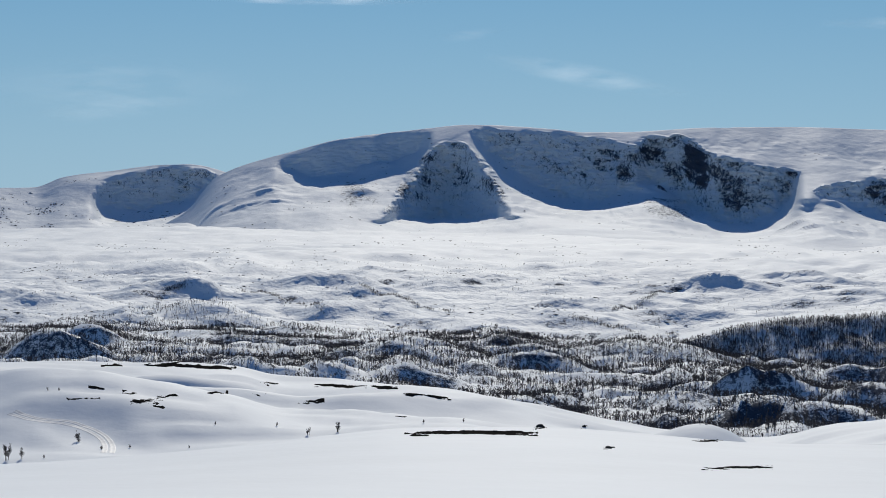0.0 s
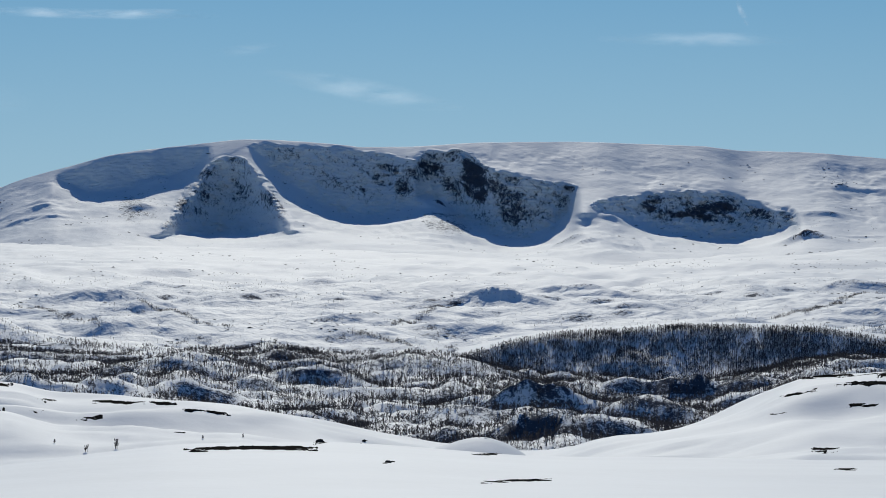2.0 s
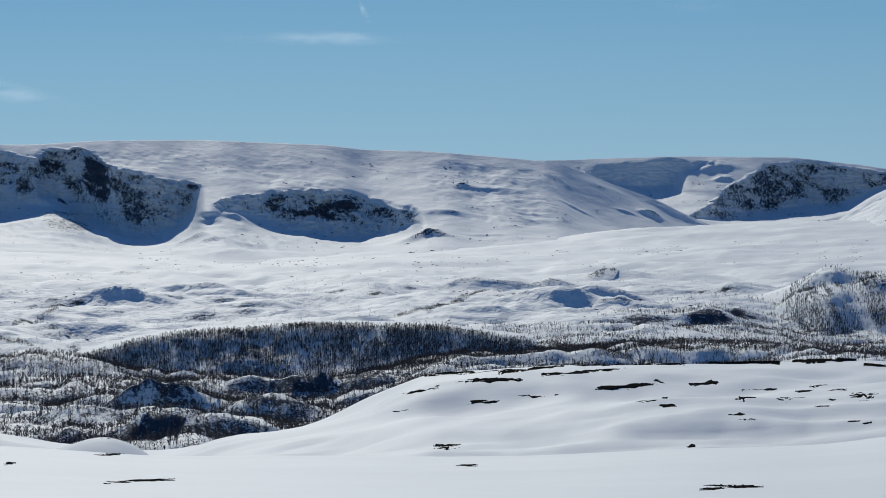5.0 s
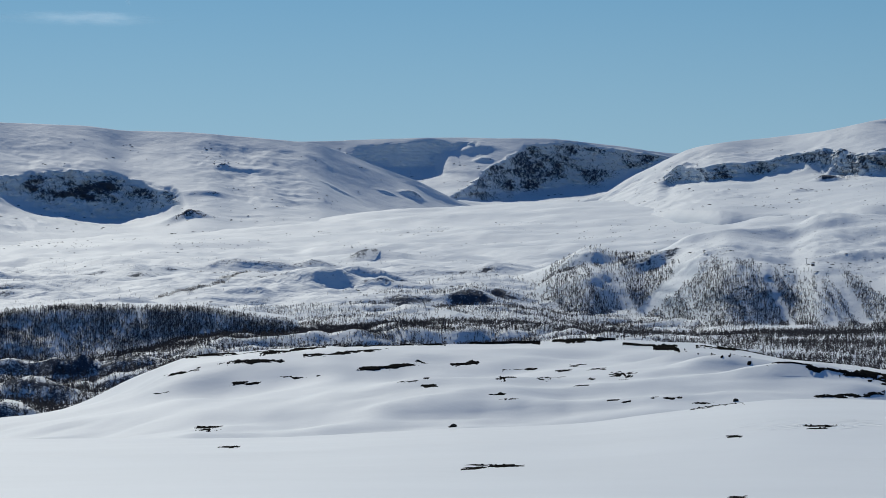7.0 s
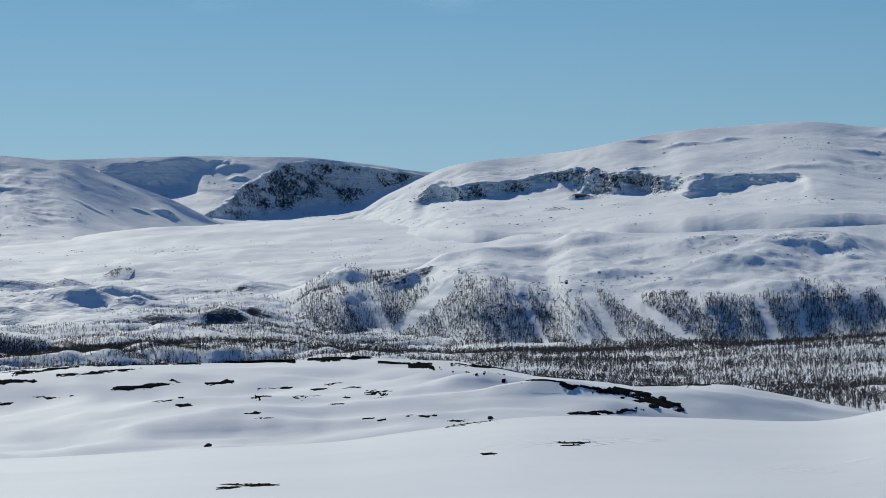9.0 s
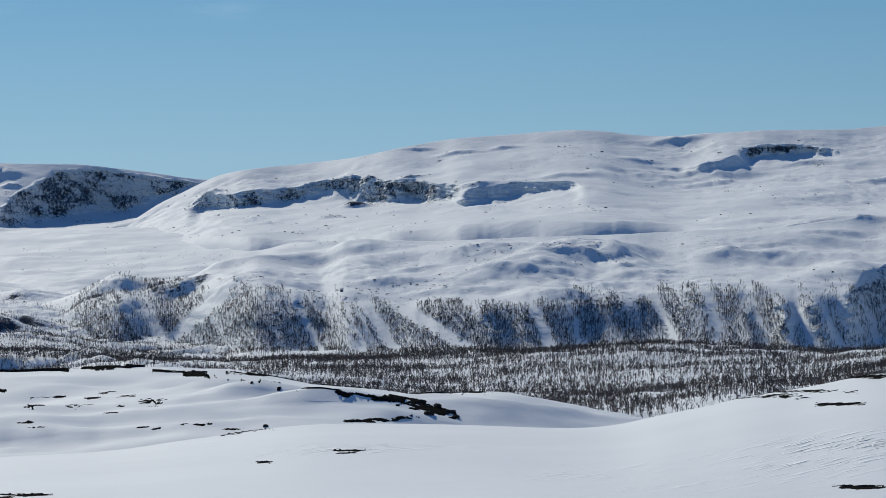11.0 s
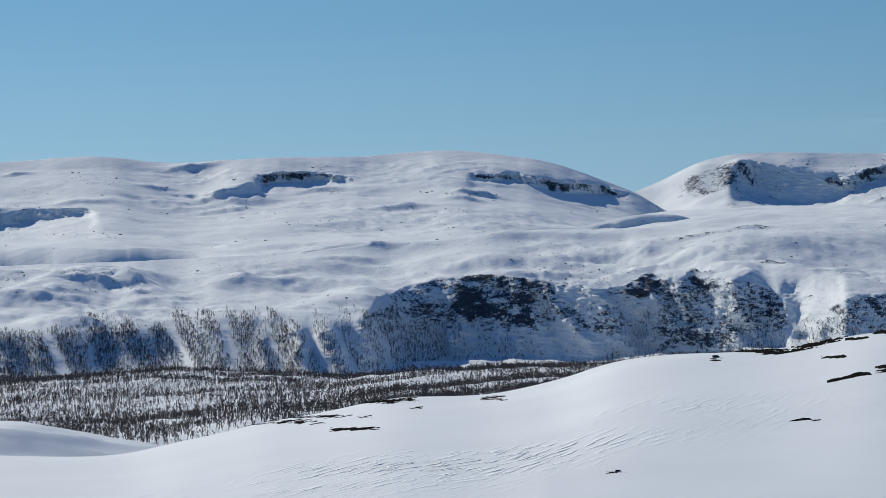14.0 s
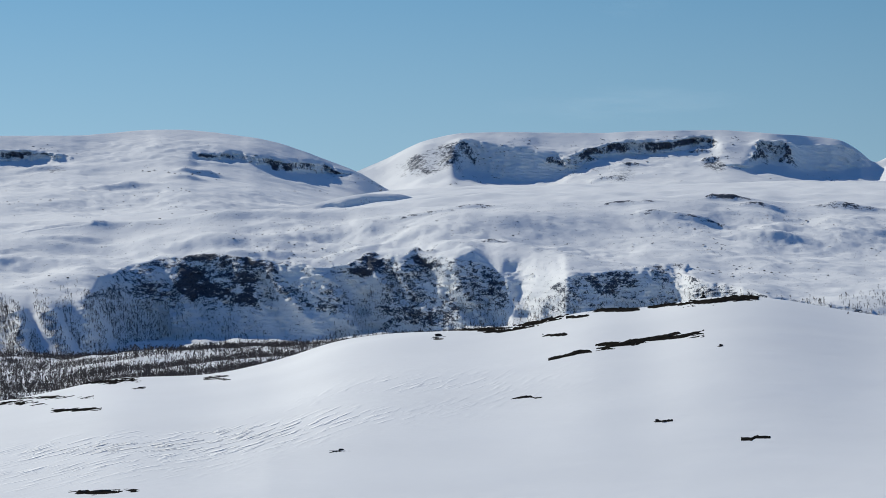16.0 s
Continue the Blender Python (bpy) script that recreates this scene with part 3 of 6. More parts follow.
    z = z + bump * calm * (1.6 * fbm(px / 150, py / 190, 3, seed + 10) + 0.32 * fbm(px / 34, py / 60, 4, seed + 12) + 0.1 * fbm(px / 12, py / 26, 3, seed + 14))
    patchy = step(fbm(px / 130, py / 210, 3, seed + 17), -0.1, 0.35)
    z = z + crisp * calm * (0.25 + patchy) * (ridged(px / 62, py / 80, 4, seed + 16) - 0.35)
    z = z + 0.6 * crisp * calm * patchy * fbm(px / 9, py / 16, 3, seed + 19)
    for k, (b, d, across, high, sharp, stone) in enumerate(forms):
        across, high, sharp = (1.35 * across, 0.6 * high, 0.55 * sharp) if stone < 0.45 else (1.1 * across, 0.75 * high, 0.75 * sharp)
        j = int(np.clip(np.searchsorted(az, b), 0, len(az) - 1))
        i = int(np.argmin(np.abs(dip[:, j] - d + 0.5 * math.degrees(high / r_top))))
        span = np.nonzero(np.abs(az - b) < 170 * across / r_top)[0]
        w = (slice(None), slice(span[0], span[-1] + 1))
        lift, face = mound(px[w], py[w], b, r[i, j], across, high, sharp, 300 + 7 * k + seed)
        z[w] = z[w] + lift
        rock[w] = np.maximum(rock[w], stone * streak[w] * step(face, 0.1, 0.5))
    # the top goes on behind the skyline, the foot runs under the snow of the plain
    back = [(rt + d, z[0] + 0.02 * d * 0 - 0.0006 * d * d / 4) for d in (420.0, 220.0, 90.0, 30.0)]
    skirt = [(r[-1] - 40, z[-1] - 12), (r[-1] - 90, z[-1] - 40)]
    RR = np.vstack([np.broadcast_to(q[0], (1, len(az))) for q in back] + [r] + [q[0][None] for q in skirt])
    ZZ = np.vstack([q[1][None] for q in back] + [z] + [q[1][None] for q in skirt])
    RK = np.vstack([np.zeros((4, len(az))), rock, np.zeros((2, len(az)))])
    RR = np.minimum(RR, 4960)
    AA = np.radians(np.broadcast_to(az, RR.shape))
    own = np.vstack([np.full((4, len(az)), -1), owner, np.full((2, len(az)), -1)])
    own = np.where(np.array([stone > 0.2 for _, _, _, stone, _ in walls] + [False])[own], own, -1)[:-1, :-1]
    co = np.stack([RR * np.sin(AA), RR * np.cos(AA), ZZ], -1).reshape(-1, 3)
    i = np.arange(RR.size).reshape(RR.shape)
    quads = np.stack([i[:-1, :-1], i[:-1, 1:], i[1:, 1:], i[1:, :-1]], -1)
    ob = None
    for which in range(-1, len(walls)):
        faces = quads[own == which]
        if not len(faces):
            continue
        used, faces = np.unique(faces, return_inverse=True)
        part_name = name if which < 0 else "rock_face"
        me = raw_mesh(bpy.data.meshes.new(part_name), co[used], faces.reshape(-1, 4), mat or SNOW_FAR, RK.reshape(-1)[used])
        if which < 0:
            ob = tagged(new(name, me), label, category, "", kind)
        else:
            piece = tagged(new(part_name, me), "shaded rock face with snow on its ledges")
            piece.parent = ob
    return ob, (az, dip, r, z, steep)


# rises: bearing, dip, half width, height, steepness, bare rock; ribs and gullies: from, to, half width, height
M2_FORMS = [(-1.27, 0.39, 12.0, 9, 1.1, 0.5), (-1.65, -0.13, 18.0, 9, 0.7, 0.6), (-3.65, -0.13, 12.0, 3.6, 0.9, 0.2), (-3.35, -0.32, 15.0, 4.2, 0.9, 0.2), (-4.04, -0.4, 19.5, 4.2, 0.9, 0.3), (-3.11, 0.18, 10.5, 2.4, 0.9, 0.1), (-4.65, -0.48, 22.5, 4.2, 0.8, 0.3), (7.88, -0.34, 16.5, 8.4, 1.1, 0), (4.38, -0.01, 12.0, 8, 0.9, 0.9), (4.73, 0.07, 13.5, 10, 0.8, 0.7), (7.07, -0.74, 19.5, 8, 0.9, 0.9), (7.46, -0.8, 13.5, 6, 0.9, 0.7)]
M2_EAST = [(11.73, -0.71, 24, 10.8, 1.0, 1.0), (12.0, -0.74, 12, 5.4, 1, 0.8), (13.0, -0.71, 16, 3.0, 0.8, 0.3), (12.81, 0.23, 26, 4.2, 0.6, 0.5), (12.54, 0.27, 10, 2.7, 1, 0.8), (12.12, -0.28, 26, 5.4, 0.6, 0.6), (16.29, -0.26, 15, 8.1, 1.1, 0.6), (16.86, -0.3, 24, 5.4, 0.9, 0.4), (14.8, -0.13, 20, 3.0, 0.8, 0.5), (13.81, -0.28, 16, 2.4, 0.8, 0.4), (15.8, -0.24, 14, 3.0, 0.9, 0.5)]
M3_FORMS = [(17.62, 0.68, 20, 10, 0.8, 0.4), (14.96, 0.53, 10, 7, 1.2, 0.7), (17.77, 0.48, 14, 6, 1, 0.6)]
M4_FORMS = [(31.25, 1.35, 26, 14, 1.0, 0), (30.46, 0.95, 18, 7, 0.9, 0.3), (32.19, 0.68, 30, 14, 0.8, 0.4), (31.56, 0.72, 22, 9, 0.8, 0.4), (31.95, 0.52, 24, 8, 0.9, 0.4), (36.76, 0.83, 12, 8, 1.1, 0.4), (37.16, 0.78, 12, 7, 1.1, 0.5), (34.99, 0.51, 26, 8, 0.8, 0.1), (35.62, 0.56, 22, 8, 0.8, 0.1), (36.73, 0.69, 20, 6, 0.8, 0.2), (39.24, 0.54, 16, 4, 0.7, 0.4), (28.94, 0.7, 32, 8, 0.7, 0.1), (27.69, 1.23, 20, 5, 0.8, 0.6), (26.76, 1.15, 24, 5, 0.8, 0.5), (25.99, 1.19, 18, 4, 0.8, 0.5)]
M4_SPURS = [(24.88, 0.52, 12, 11, 1.4, 0.9), (24.68, 0.07, 15, 10, 1.2, 1.0), (24.17, -0.22, 16, 5, 1.0, 0.9), (22.91, -0.34, 14, 5, 0.8, 0.6), (24.25, 0.33, 40, 10, 0.35, 0), (21.74, 0.25, 12, 7, 1.2, 0.8), (25.79, 0.68, 12, 5, 1.1, 0.9), (27.15, 0.49, 16, 6, 0.9, 0.5), (32.39, 0.88, 20, 6, 0.8, 0.2), (33.73, 0.91, 26, 8, 0.7, 0.2)]
M5_FORMS = [(42.35, 1.24, 22, 14, 1.2, 0.95), (42.11, 1.08, 16, 8, 1.1, 0.8), (45.69, 0.98, 16, 6, 1.0, 0.9), (47.29, 1.08, 14, 9, 1.3, 1.0), (45.18, 0.73, 18, 6, 0.8, 0.8), (47.06, 1.2, 18, 7, 1.1, 0.9), (48.31, 1.15, 12, 12, 1.3, 1.0), (48.85, 1.15, 13, 12, 1.3, 1.0), (47.76, 0.94, 10, 4, 1, 0.8), (44.86, 1.08, 14, 6, 1, 0.8)]
HILL_FORMS = [(28.82, -1.1, 14, 4.5, 1.1, 0.2), (27.77, -1.26, 32, 13, 0.62, 0), (26.84, -1.51, 24, 9, 0.6, 0), (29.57, -1.0, 26, 15, 0.62, 0.2), (31.02, -1.28, 7, 4, 0.8, 0), (32.75, -0.79, 34, 14, 0.62, 0.1), (32.16, -0.87, 10, 3, 0.8, 0.7), (30.19, -1.24, 10, 3, 0.8, 0.5), (29.41, -0.81, 16, 4, 0.6, 0.3), (25.52, -1.5, 16, 6, 0.6, 0.2), (19.86, -1.54, 22, 13, 0.75, 0.2), (21.15, -1.67, 22, 13, 0.75, 0.8), (24.56, -0.79, 34, 9, 0.5, 0.2), (21.27, -1.07, 42, 7, 0.5, 0.2), (25.04, -1.26, 12, 3, 0.8, 0.2), (25.98, -1.26, 16, 5, 0.7, 0.4)]
BENCH_FORMS = [(35.52, -0.16, 40, 7, 0.5, 0.1), (38.41, -0.02, 60, 7, 0.5, 0.2), (40.22, -0.26, 42, 8, 0.5, 0.2), (37.16, -0.45, 24, 5, 0.5, 0.1), (38.1, -0.62, 26, 5, 0.6, 0.1), (34.35, -0.45, 20, 5, 0.6, 0.4), (39.87, -0.67, 14, 4, 0.9, 0.8), (40.46, -0.79, 12, 4, 0.9, 0.8), (41.28, -0.73, 16, 6, 0.9, 0.9), (41.56, -0.1, 20, 4, 0.9, 0.9), (34.82, -0.18, 12, 3, 0.8, 0.5)]
ROCKY_FORMS = [(42.5, 0.14, 16, 4, 0.9, 0.95), (45.42, 0.2, 12, 3, 0.9, 0.95), (45.89, 0.23, 14, 3, 0.9, 0.8), (47.06, 0.0, 20, 4, 0.8, 0.9), (47.57, 0.32, 20, 6, 0.8, 0.95), (48.27, 0.18, 15, 4, 0.9, 0.9), (50.17, 0.1, 34, 5, 0.7, 0.9), (49.78, 0.14, 12, 3, 0.9, 0.9), (48.23, -0.29, 24, 7, 0.8, 0.1), (42.82, -0.51, 16, 4, 0.9, 0.9), (46.04, 0.04, 16, 4, 0.8, 0.7), (48.7, -0.41, 16, 4, 0.7, 0.3), (47.37, -0.61, 14, 4, 0.8, 0.4)]
HILL_RIBS = [(34.6, -1.55, 34.87, -2.87, 0.16, 13), (33.75, -1.79, 34.21, -2.88, 0.16, 12), (35.14, -1.55, 35.33, -2.87, 0.12, 10), (33.12, -1.79, 33.44, -2.88, 0.2, 11), (32.5, -1.95, 32.66, -2.89, 0.16, 8), (33.27, -1.81, 33.5, -2.83, 0.13, 10), (33.89, -1.74, 34.31, -2.75, 0.13, 10), (34.7, -1.51, 34.93, -2.76, 0.13, 10), (27.24, -1.96, 27.64, -2.9, 0.3, 9), (28.03, -2.11, 28.23, -2.9, 0.16, 8), (22.21, -1.48, 22.52, -2.42, 0.22, 9), (21.27, -1.56, 21.58, -2.5, 0.3, 10), (23.78, -1.56, 24.01, -2.39, 0.16, 7), (23.38, -1.56, 23.5, -2.35, 0.14, 7)]
HUMP_RIBS = [(38.22, -1.2, 38.69, -2.45, 0.12, -8.0), (39.24, -0.88, 40.1, -2.45, 0.22, 11.2), (40.95, -0.8, 41.6, -2.44, 0.22, 9), (39.9, -1.12, 40.7, -2.6, 0.2, -9.6), (36.49, -0.89, 36.73, -2.3, 0.2, 8.0), (37.43, -0.81, 37.67, -2.14, 0.16, -6.4), (42.04, -0.88, 42.5, -1.9, 0.16, 7), (43.3, -0.9, 43.6, -2.3, 0.25, -10), (38.1, -0.95, 39.3, -2.3, 0.14, 9), (40.3, -0.9, 41.3, -2.3, 0.16, 10), (36.0, -1.1, 36.5, -2.4, 0.15, 8), (41.4, -0.9, 42.5, -2.2, 0.13, -9)]

M1 = massif("mountain", "low snowy peak with a shaded cirque, at the end of the massif", -10.2, -3.9, 4500,
    [(-10.25, -0.18), (-8.91, -0.04), (-8.24, -0.03), (-7.68, 0.17), (-6.66, 0.31), (-5.64, 0.43), (-5.07, 0.44), (-4.51, 0.32), (-3.94, 0.06), (-3.25, -0.46)],
    [(-10.25, -0.97), (-8.91, -0.93), (-6.66, -0.82), (-4.51, -0.82), (-3.25, -0.82)],
    [([(-7.11, -0.18), (-6.77, 0.11), (-6.21, 0.28), (-5.53, 0.41), (-4.96, 0.39), (-4.53, 0.31)], [(-7.11, -0.21), (-6.89, -0.48), (-6.55, -0.63), (-6.1, -0.74), (-5.64, -0.57), (-5.19, -0.43), (-4.53, 0.27)], 62, 0.6, 0.84)], seed=1)

M2 = massif("mountain", "broad snow-capped massif with shaded cirques and rock buttresses", -5.8, 17.9, 4250,
    [(-5.76, -0.84), (-5.16, -0.49), (-4.59, 0.18), (-3.82, 0.49), (-3.02, 0.71), (-2.11, 0.95), (-1.08, 1.09), (-0.16, 1.19), (0.52, 1.25), (1.9, 1.19), (2.93, 1.1), (3.61, 1.1), (4.64, 1.15), (5.32, 1.19), (7.02, 1.2), (7.98, 1.17), (9.76, 1.1), (10.56, 1.01), (11.7, 0.98), (12.84, 0.89), (13.89, 0.8), (14.37, 0.74), (14.83, 0.6), (15.52, 0.32), (16.43, -0.02), (17.12, -0.37), (17.69, -0.57)],
    [(-5.53, -0.86), (-4.39, -0.82), (-0.96, -0.87), (2.47, -0.82), (5.89, -1.09), (8.15, -1.15), (9.42, -1.08), (11.7, -0.96), (12.55, -0.91), (13.98, -0.79), (14.83, -0.69), (17.12, -0.54), (18.27, -0.6)],
    [([(-3.37, 0.51), (-2.68, 0.78), (-1.88, 0.96), (-1.08, 1.05), (-0.19, 1.13)], [(-3.37, 0.49), (-2.91, 0.17), (-2.45, -0.05), (-1.99, -0.02), (-1.42, 0.32), (-0.96, 0.34), (-0.73, 0.44), (-0.19, 1.03)], 58, 0.25, 0.78),
     ([(-1.28, -0.6), (-1.05, -0.25), (-0.85, 0.12), (-0.5, 0.55), (-0.05, 0.92), (0.4, 0.95), (0.62, 0.75), (0.86, 0.52), (1.2, 0.12), (1.5, -0.4)], [(-1.28, -0.65), (-1.0, -0.75), (0.0, -0.78), (0.8, -0.78), (1.2, -0.71), (1.5, -0.46)], 58, 0.78, 0.94),
     ([(0.55, 1.22), (1.33, 1.18), (2.47, 1.11), (3.16, 1.02), (3.73, 0.9), (4.24, 0.78)], [(0.55, 1.17), (1.1, 0.55), (1.67, 0.04), (2.24, -0.36), (2.82, -0.56), (3.39, -0.45), (3.73, -0.25), (4.24, -0.17)], 58, 0.62, 0.9),
     ([(3.39, 0.35), (3.67, 0.58), (3.95, 0.95), (4.3, 1.08), (4.98, 1.01), (5.38, 0.76), (5.89, 0.55), (6.79, 0.42), (7.24, 0.35)], [(3.39, -0.35), (3.8, -0.1), (4.25, -0.02), (4.62, -0.36), (4.98, -0.74), (5.6, -1.04), (6.23, -1.06), (6.57, -0.81), (7.02, -0.24), (7.25, 0.28)], 66, 0.86, 0.85),
     ([(-2.39, -0.17), (-1.88, 0.14), (-1.42, 0.32), (-0.91, 0.28)], [(-2.39, -0.63), (-1.88, -0.66), (-1.42, -0.63), (-0.91, 0)], 0, 0.62, 1.0),
     ([(3.73, -0.25), (4.3, -0.17), (4.75, -0.17), (5.27, -0.47)], [(3.73, -0.45), (4.3, -0.7), (4.76, -0.82), (5.27, -0.79)], 0, 0.66, 1.0),
     ([(7.35, -0.04), (7.93, 0.09), (8.62, 0.18), (9.42, 0.25), (10.1, 0.17), (10.68, -0.03), (11.25, -0.15), (11.7, -0.31)], [(7.35, -0.1), (7.81, -0.32), (8.39, -0.58), (8.96, -0.81), (9.65, -0.96), (10.33, -1.03), (10.9, -0.93), (11.36, -0.7), (11.7, -0.57)], 52, 0.74, 0.82),
     ([(3.78, 0.78), (4.07, 1), (4.41, 1.03), (4.69, 0.83)], [(3.78, 0.35), (4.07, 0.29), (4.41, 0.35), (4.7, 0.52)], 0, 1.08, 1.0),
     ([(4.64, 0.78), (4.92, 0.92), (5.26, 0.78), (5.55, 0.46)], [(4.64, 0.35), (4.92, -0.11), (5.27, -0.24), (5.55, 0.01)], 0, 1.12, 1.0),
     ([(2.81, 0.67), (3.27, 0.83), (3.78, 0.78)], [(2.81, 0.35), (3.27, 0.21), (3.78, 0.35)], 0, 0.9, 1.0),
     ([(8.27, 0.01), (9.19, 0.14), (10.1, 0.09), (11.36, -0.25)], [(8.27, -0.18), (9.19, -0.39), (10.1, -0.53), (11.36, -0.53)], 0, 1.05, 1.0)], seed=2, bump=4, crisp=2.2, base_rock=0.28, rows=165, forms=M2_FORMS + M2_EAST)

M3 = massif("mountain", "distant snowy peak with a dark rocky face", 13.3, 22.5, 4700,
    [(13, 0.78), (14.37, 0.8), (15.06, 0.82), (15.98, 0.85), (16.78, 0.87), (17.92, 0.86), (18.95, 0.85), (19.98, 0.76), (20.89, 0.64), (21.58, 0.55), (22.37, 0.61)],
    [(13, -0.59), (14.83, -0.59), (18.27, -0.55), (20.1, -0.41), (22.38, -0.34)],
    [([(14.89, 0.53), (15.29, 0.69), (15.98, 0.78), (16.78, 0.85), (17.12, 0.78), (17.69, 0.78)], [(14.89, 0.49), (15.52, 0.26), (16.2, 0.07), (16.46, -0.05), (16.83, 0.21), (17.01, 0.57), (17.69, 0.74)], 55, 0.3, 0.8),
     ([(17.06, -0.34), (17.41, -0.06), (17.69, 0.19), (18.27, 0.55), (18.72, 0.74), (19.41, 0.8), (20.32, 0.68), (20.89, 0.6), (21.58, 0.5)], [(17.06, -0.44), (17.46, -0.5), (18.04, -0.54), (18.84, -0.48), (19.41, -0.39), (20.1, -0.37), (20.67, -0.02), (21.12, 0.26), (21.58, 0.45)], 60, 0.86, 0.75),
     ([(17.18, -0.23), (17.69, 0.14), (18.5, 0.34), (19.18, 0.23)], [(17.18, -0.34), (17.69, -0.46), (18.5, -0.34), (19.18, -0.12)], 0, 0.9, 1.0)], seed=3, forms=M3_FORMS)

M4 = massif("mountain", "long rounded snow dome with low rock bands", 18.6, 41.4, 4000,
    [(19.41, -0.48), (20.1, -0.31), (20.67, 0.03), (21.12, 0.26), (21.46, 0.43), (21.92, 0.64), (22.6, 0.77), (23.76, 0.89), (24.63, 1), (25.26, 1.13), (26.52, 1.36), (27.78, 1.47), (29.38, 1.56), (30.41, 1.45), (31.21, 1.42), (32.11, 1.5), (33.01, 1.55), (34.5, 1.57), (35.87, 1.68), (36.35, 1.69), (37.01, 1.66), (37.71, 1.57), (38.14, 1.51), (38.63, 1.4), (39.43, 1.12), (40.17, 0.83), (40.91, 0.41), (41.71, 0.2)],
    [(19.41, -0.53), (20.1, -0.41), (20.92, -0.5), (21.69, -0.37), (23.2, -0.43), (26.64, -0.2), (28.93, -0.1), (33.48, -0.26), (33.58, 0), (36.35, 0.04), (39.28, 0.11), (39.77, 0.34), (40.91, 0.36)],
    [([(21.38, 0.24), (22.06, 0.3), (22.97, 0.39), (23.89, 0.47), (24.8, 0.61), (25.49, 0.61), (26.18, 0.55), (26.92, 0.43)], [(21.38, -0.2), (22.06, -0.25), (22.86, -0.18), (23.66, -0.01), (24.35, 0.11), (24.63, -0.15), (25.03, -0.29), (25.49, -0.12), (26.18, -0.15), (26.64, -0.08), (26.92, 0.28)], 60, 0.78, 0.6),
     ([(26.64, 0.21), (27.09, 0.42), (27.55, 0.48), (28.24, 0.56), (28.93, 0.58), (29.27, 0.51)], [(26.64, 0.1), (27.09, -0.01), (27.55, -0.04), (28.24, 0.11), (28.93, 0.23), (29.27, 0.33)], 55, 0.45, 0.6),
     ([(30.41, 1), (30.87, 0.82), (31.66, 0.77), (32.23, 0.94), (32.68, 1.13)], [(30.41, 0.94), (30.98, 0.63), (31.78, 0.48), (32.46, 0.4), (32.68, 0.77)], 45, 0.1, 0.6),
     ([(32.44, 1.23), (33.01, 1.29), (33.7, 1.29), (34.55, 1.16)], [(32.44, 0.86), (33.01, 0.96), (33.7, 1.09), (34.55, 1.11)], 66, 1.05, 0.9),
     ([(33.01, 0.91), (33.58, 1.09), (34.15, 1.08), (34.55, 1.09)], [(33.01, 0.82), (33.58, 0.73), (34.15, 0.77), (34.55, 1)], 0, 0.66, 1.0),
     ([(36.78, 1.25), (37.58, 1.23), (38.48, 1.11), (39.28, 1.05), (40.12, 0.79)], [(36.78, 1.11), (37.58, 1), (38.48, 0.84), (39.05, 0.69), (39.61, 0.69), (40.12, 0.75)], 60, 1.15, 0.8)], seed=4, gentle=8.5, bump=5, crisp=2.2, base_rock=0.31, rows=165, forms=M4_FORMS + M4_SPURS)

M5 = massif("mountain", "far snowy mountain with a line of cliffs under its rim", 39.6, 52.2, 4650,
    [(39.54, 0.55), (40.11, 0.83), (40.68, 1.08), (41.49, 1.46), (42.4, 1.63), (43.78, 1.64), (44.92, 1.62), (46.06, 1.66), (47.31, 1.67), (48.67, 1.59), (49.8, 1.48), (50.36, 1.16), (50.53, 0.99), (50.92, 1.16), (52.25, 1.23)],
    [(39.54, 0.34), (43.2, 0.52), (46.63, 0.58), (52.25, 0.6)],
    [([(42.12, 1.37), (42.46, 1.42), (42.97, 1.39), (43.55, 1.32), (43.95, 1.25), (44.58, 1.18)], [(42.12, 0.93), (42.46, 0.84), (42.75, 0.73), (43.09, 0.59), (43.55, 0.56), (44, 0.61), (44.58, 0.89)], 58, 0.35, 0.92),
     ([(40.8, 1), (41.37, 1.21), (41.94, 1.44), (42.63, 1.46)], [(40.8, 0.75), (41.37, 0.68), (41.94, 0.72), (42.63, 0.83)], 0, 0.78, 1.0),
     ([(44.52, 0.91), (45.15, 0.98), (45.72, 1.02), (46.06, 0.98)], [(44.52, 0.57), (45.15, 0.54), (45.72, 0.68), (46.06, 0.88)], 0, 0.74, 1.0),
     ([(46.86, 1.32), (47.31, 1.45), (47.77, 1.22)], [(46.86, 1), (47.31, 0.75), (47.77, 0.79)], 0, 0.85, 1.0),
     ([(43.78, 1.21), (44.35, 1.18), (44.92, 1.33), (45.38, 1.49), (45.83, 1.5), (46.4, 1.5), (47.2, 1.59), (47.48, 1.45)], [(43.78, 0.91), (44.46, 0.86), (45.03, 1.03), (45.49, 1.13), (45.83, 1.09), (46.29, 1.16), (47.08, 1.27), (47.48, 1.29)], 62, 1.0, 0.95),
     ([(47.97, 1.05), (48.27, 1.45), (48.56, 1.47), (48.9, 1.45)], [(47.97, 0.93), (48.28, 0.88), (48.56, 0.88), (48.9, 0.88)], 55, 0.9, 0.9),
     ([(48.61, 1.41), (49.12, 1.38), (49.68, 1.41), (50.13, 1.35), (50.47, 0.99)], [(48.61, 0.92), (49.01, 0.76), (49.46, 0.67), (49.8, 0.63), (50.25, 0.85), (50.47, 0.95)], 52, 0.4, 0.8)], seed=5, gentle=13, forms=M5_FORMS)

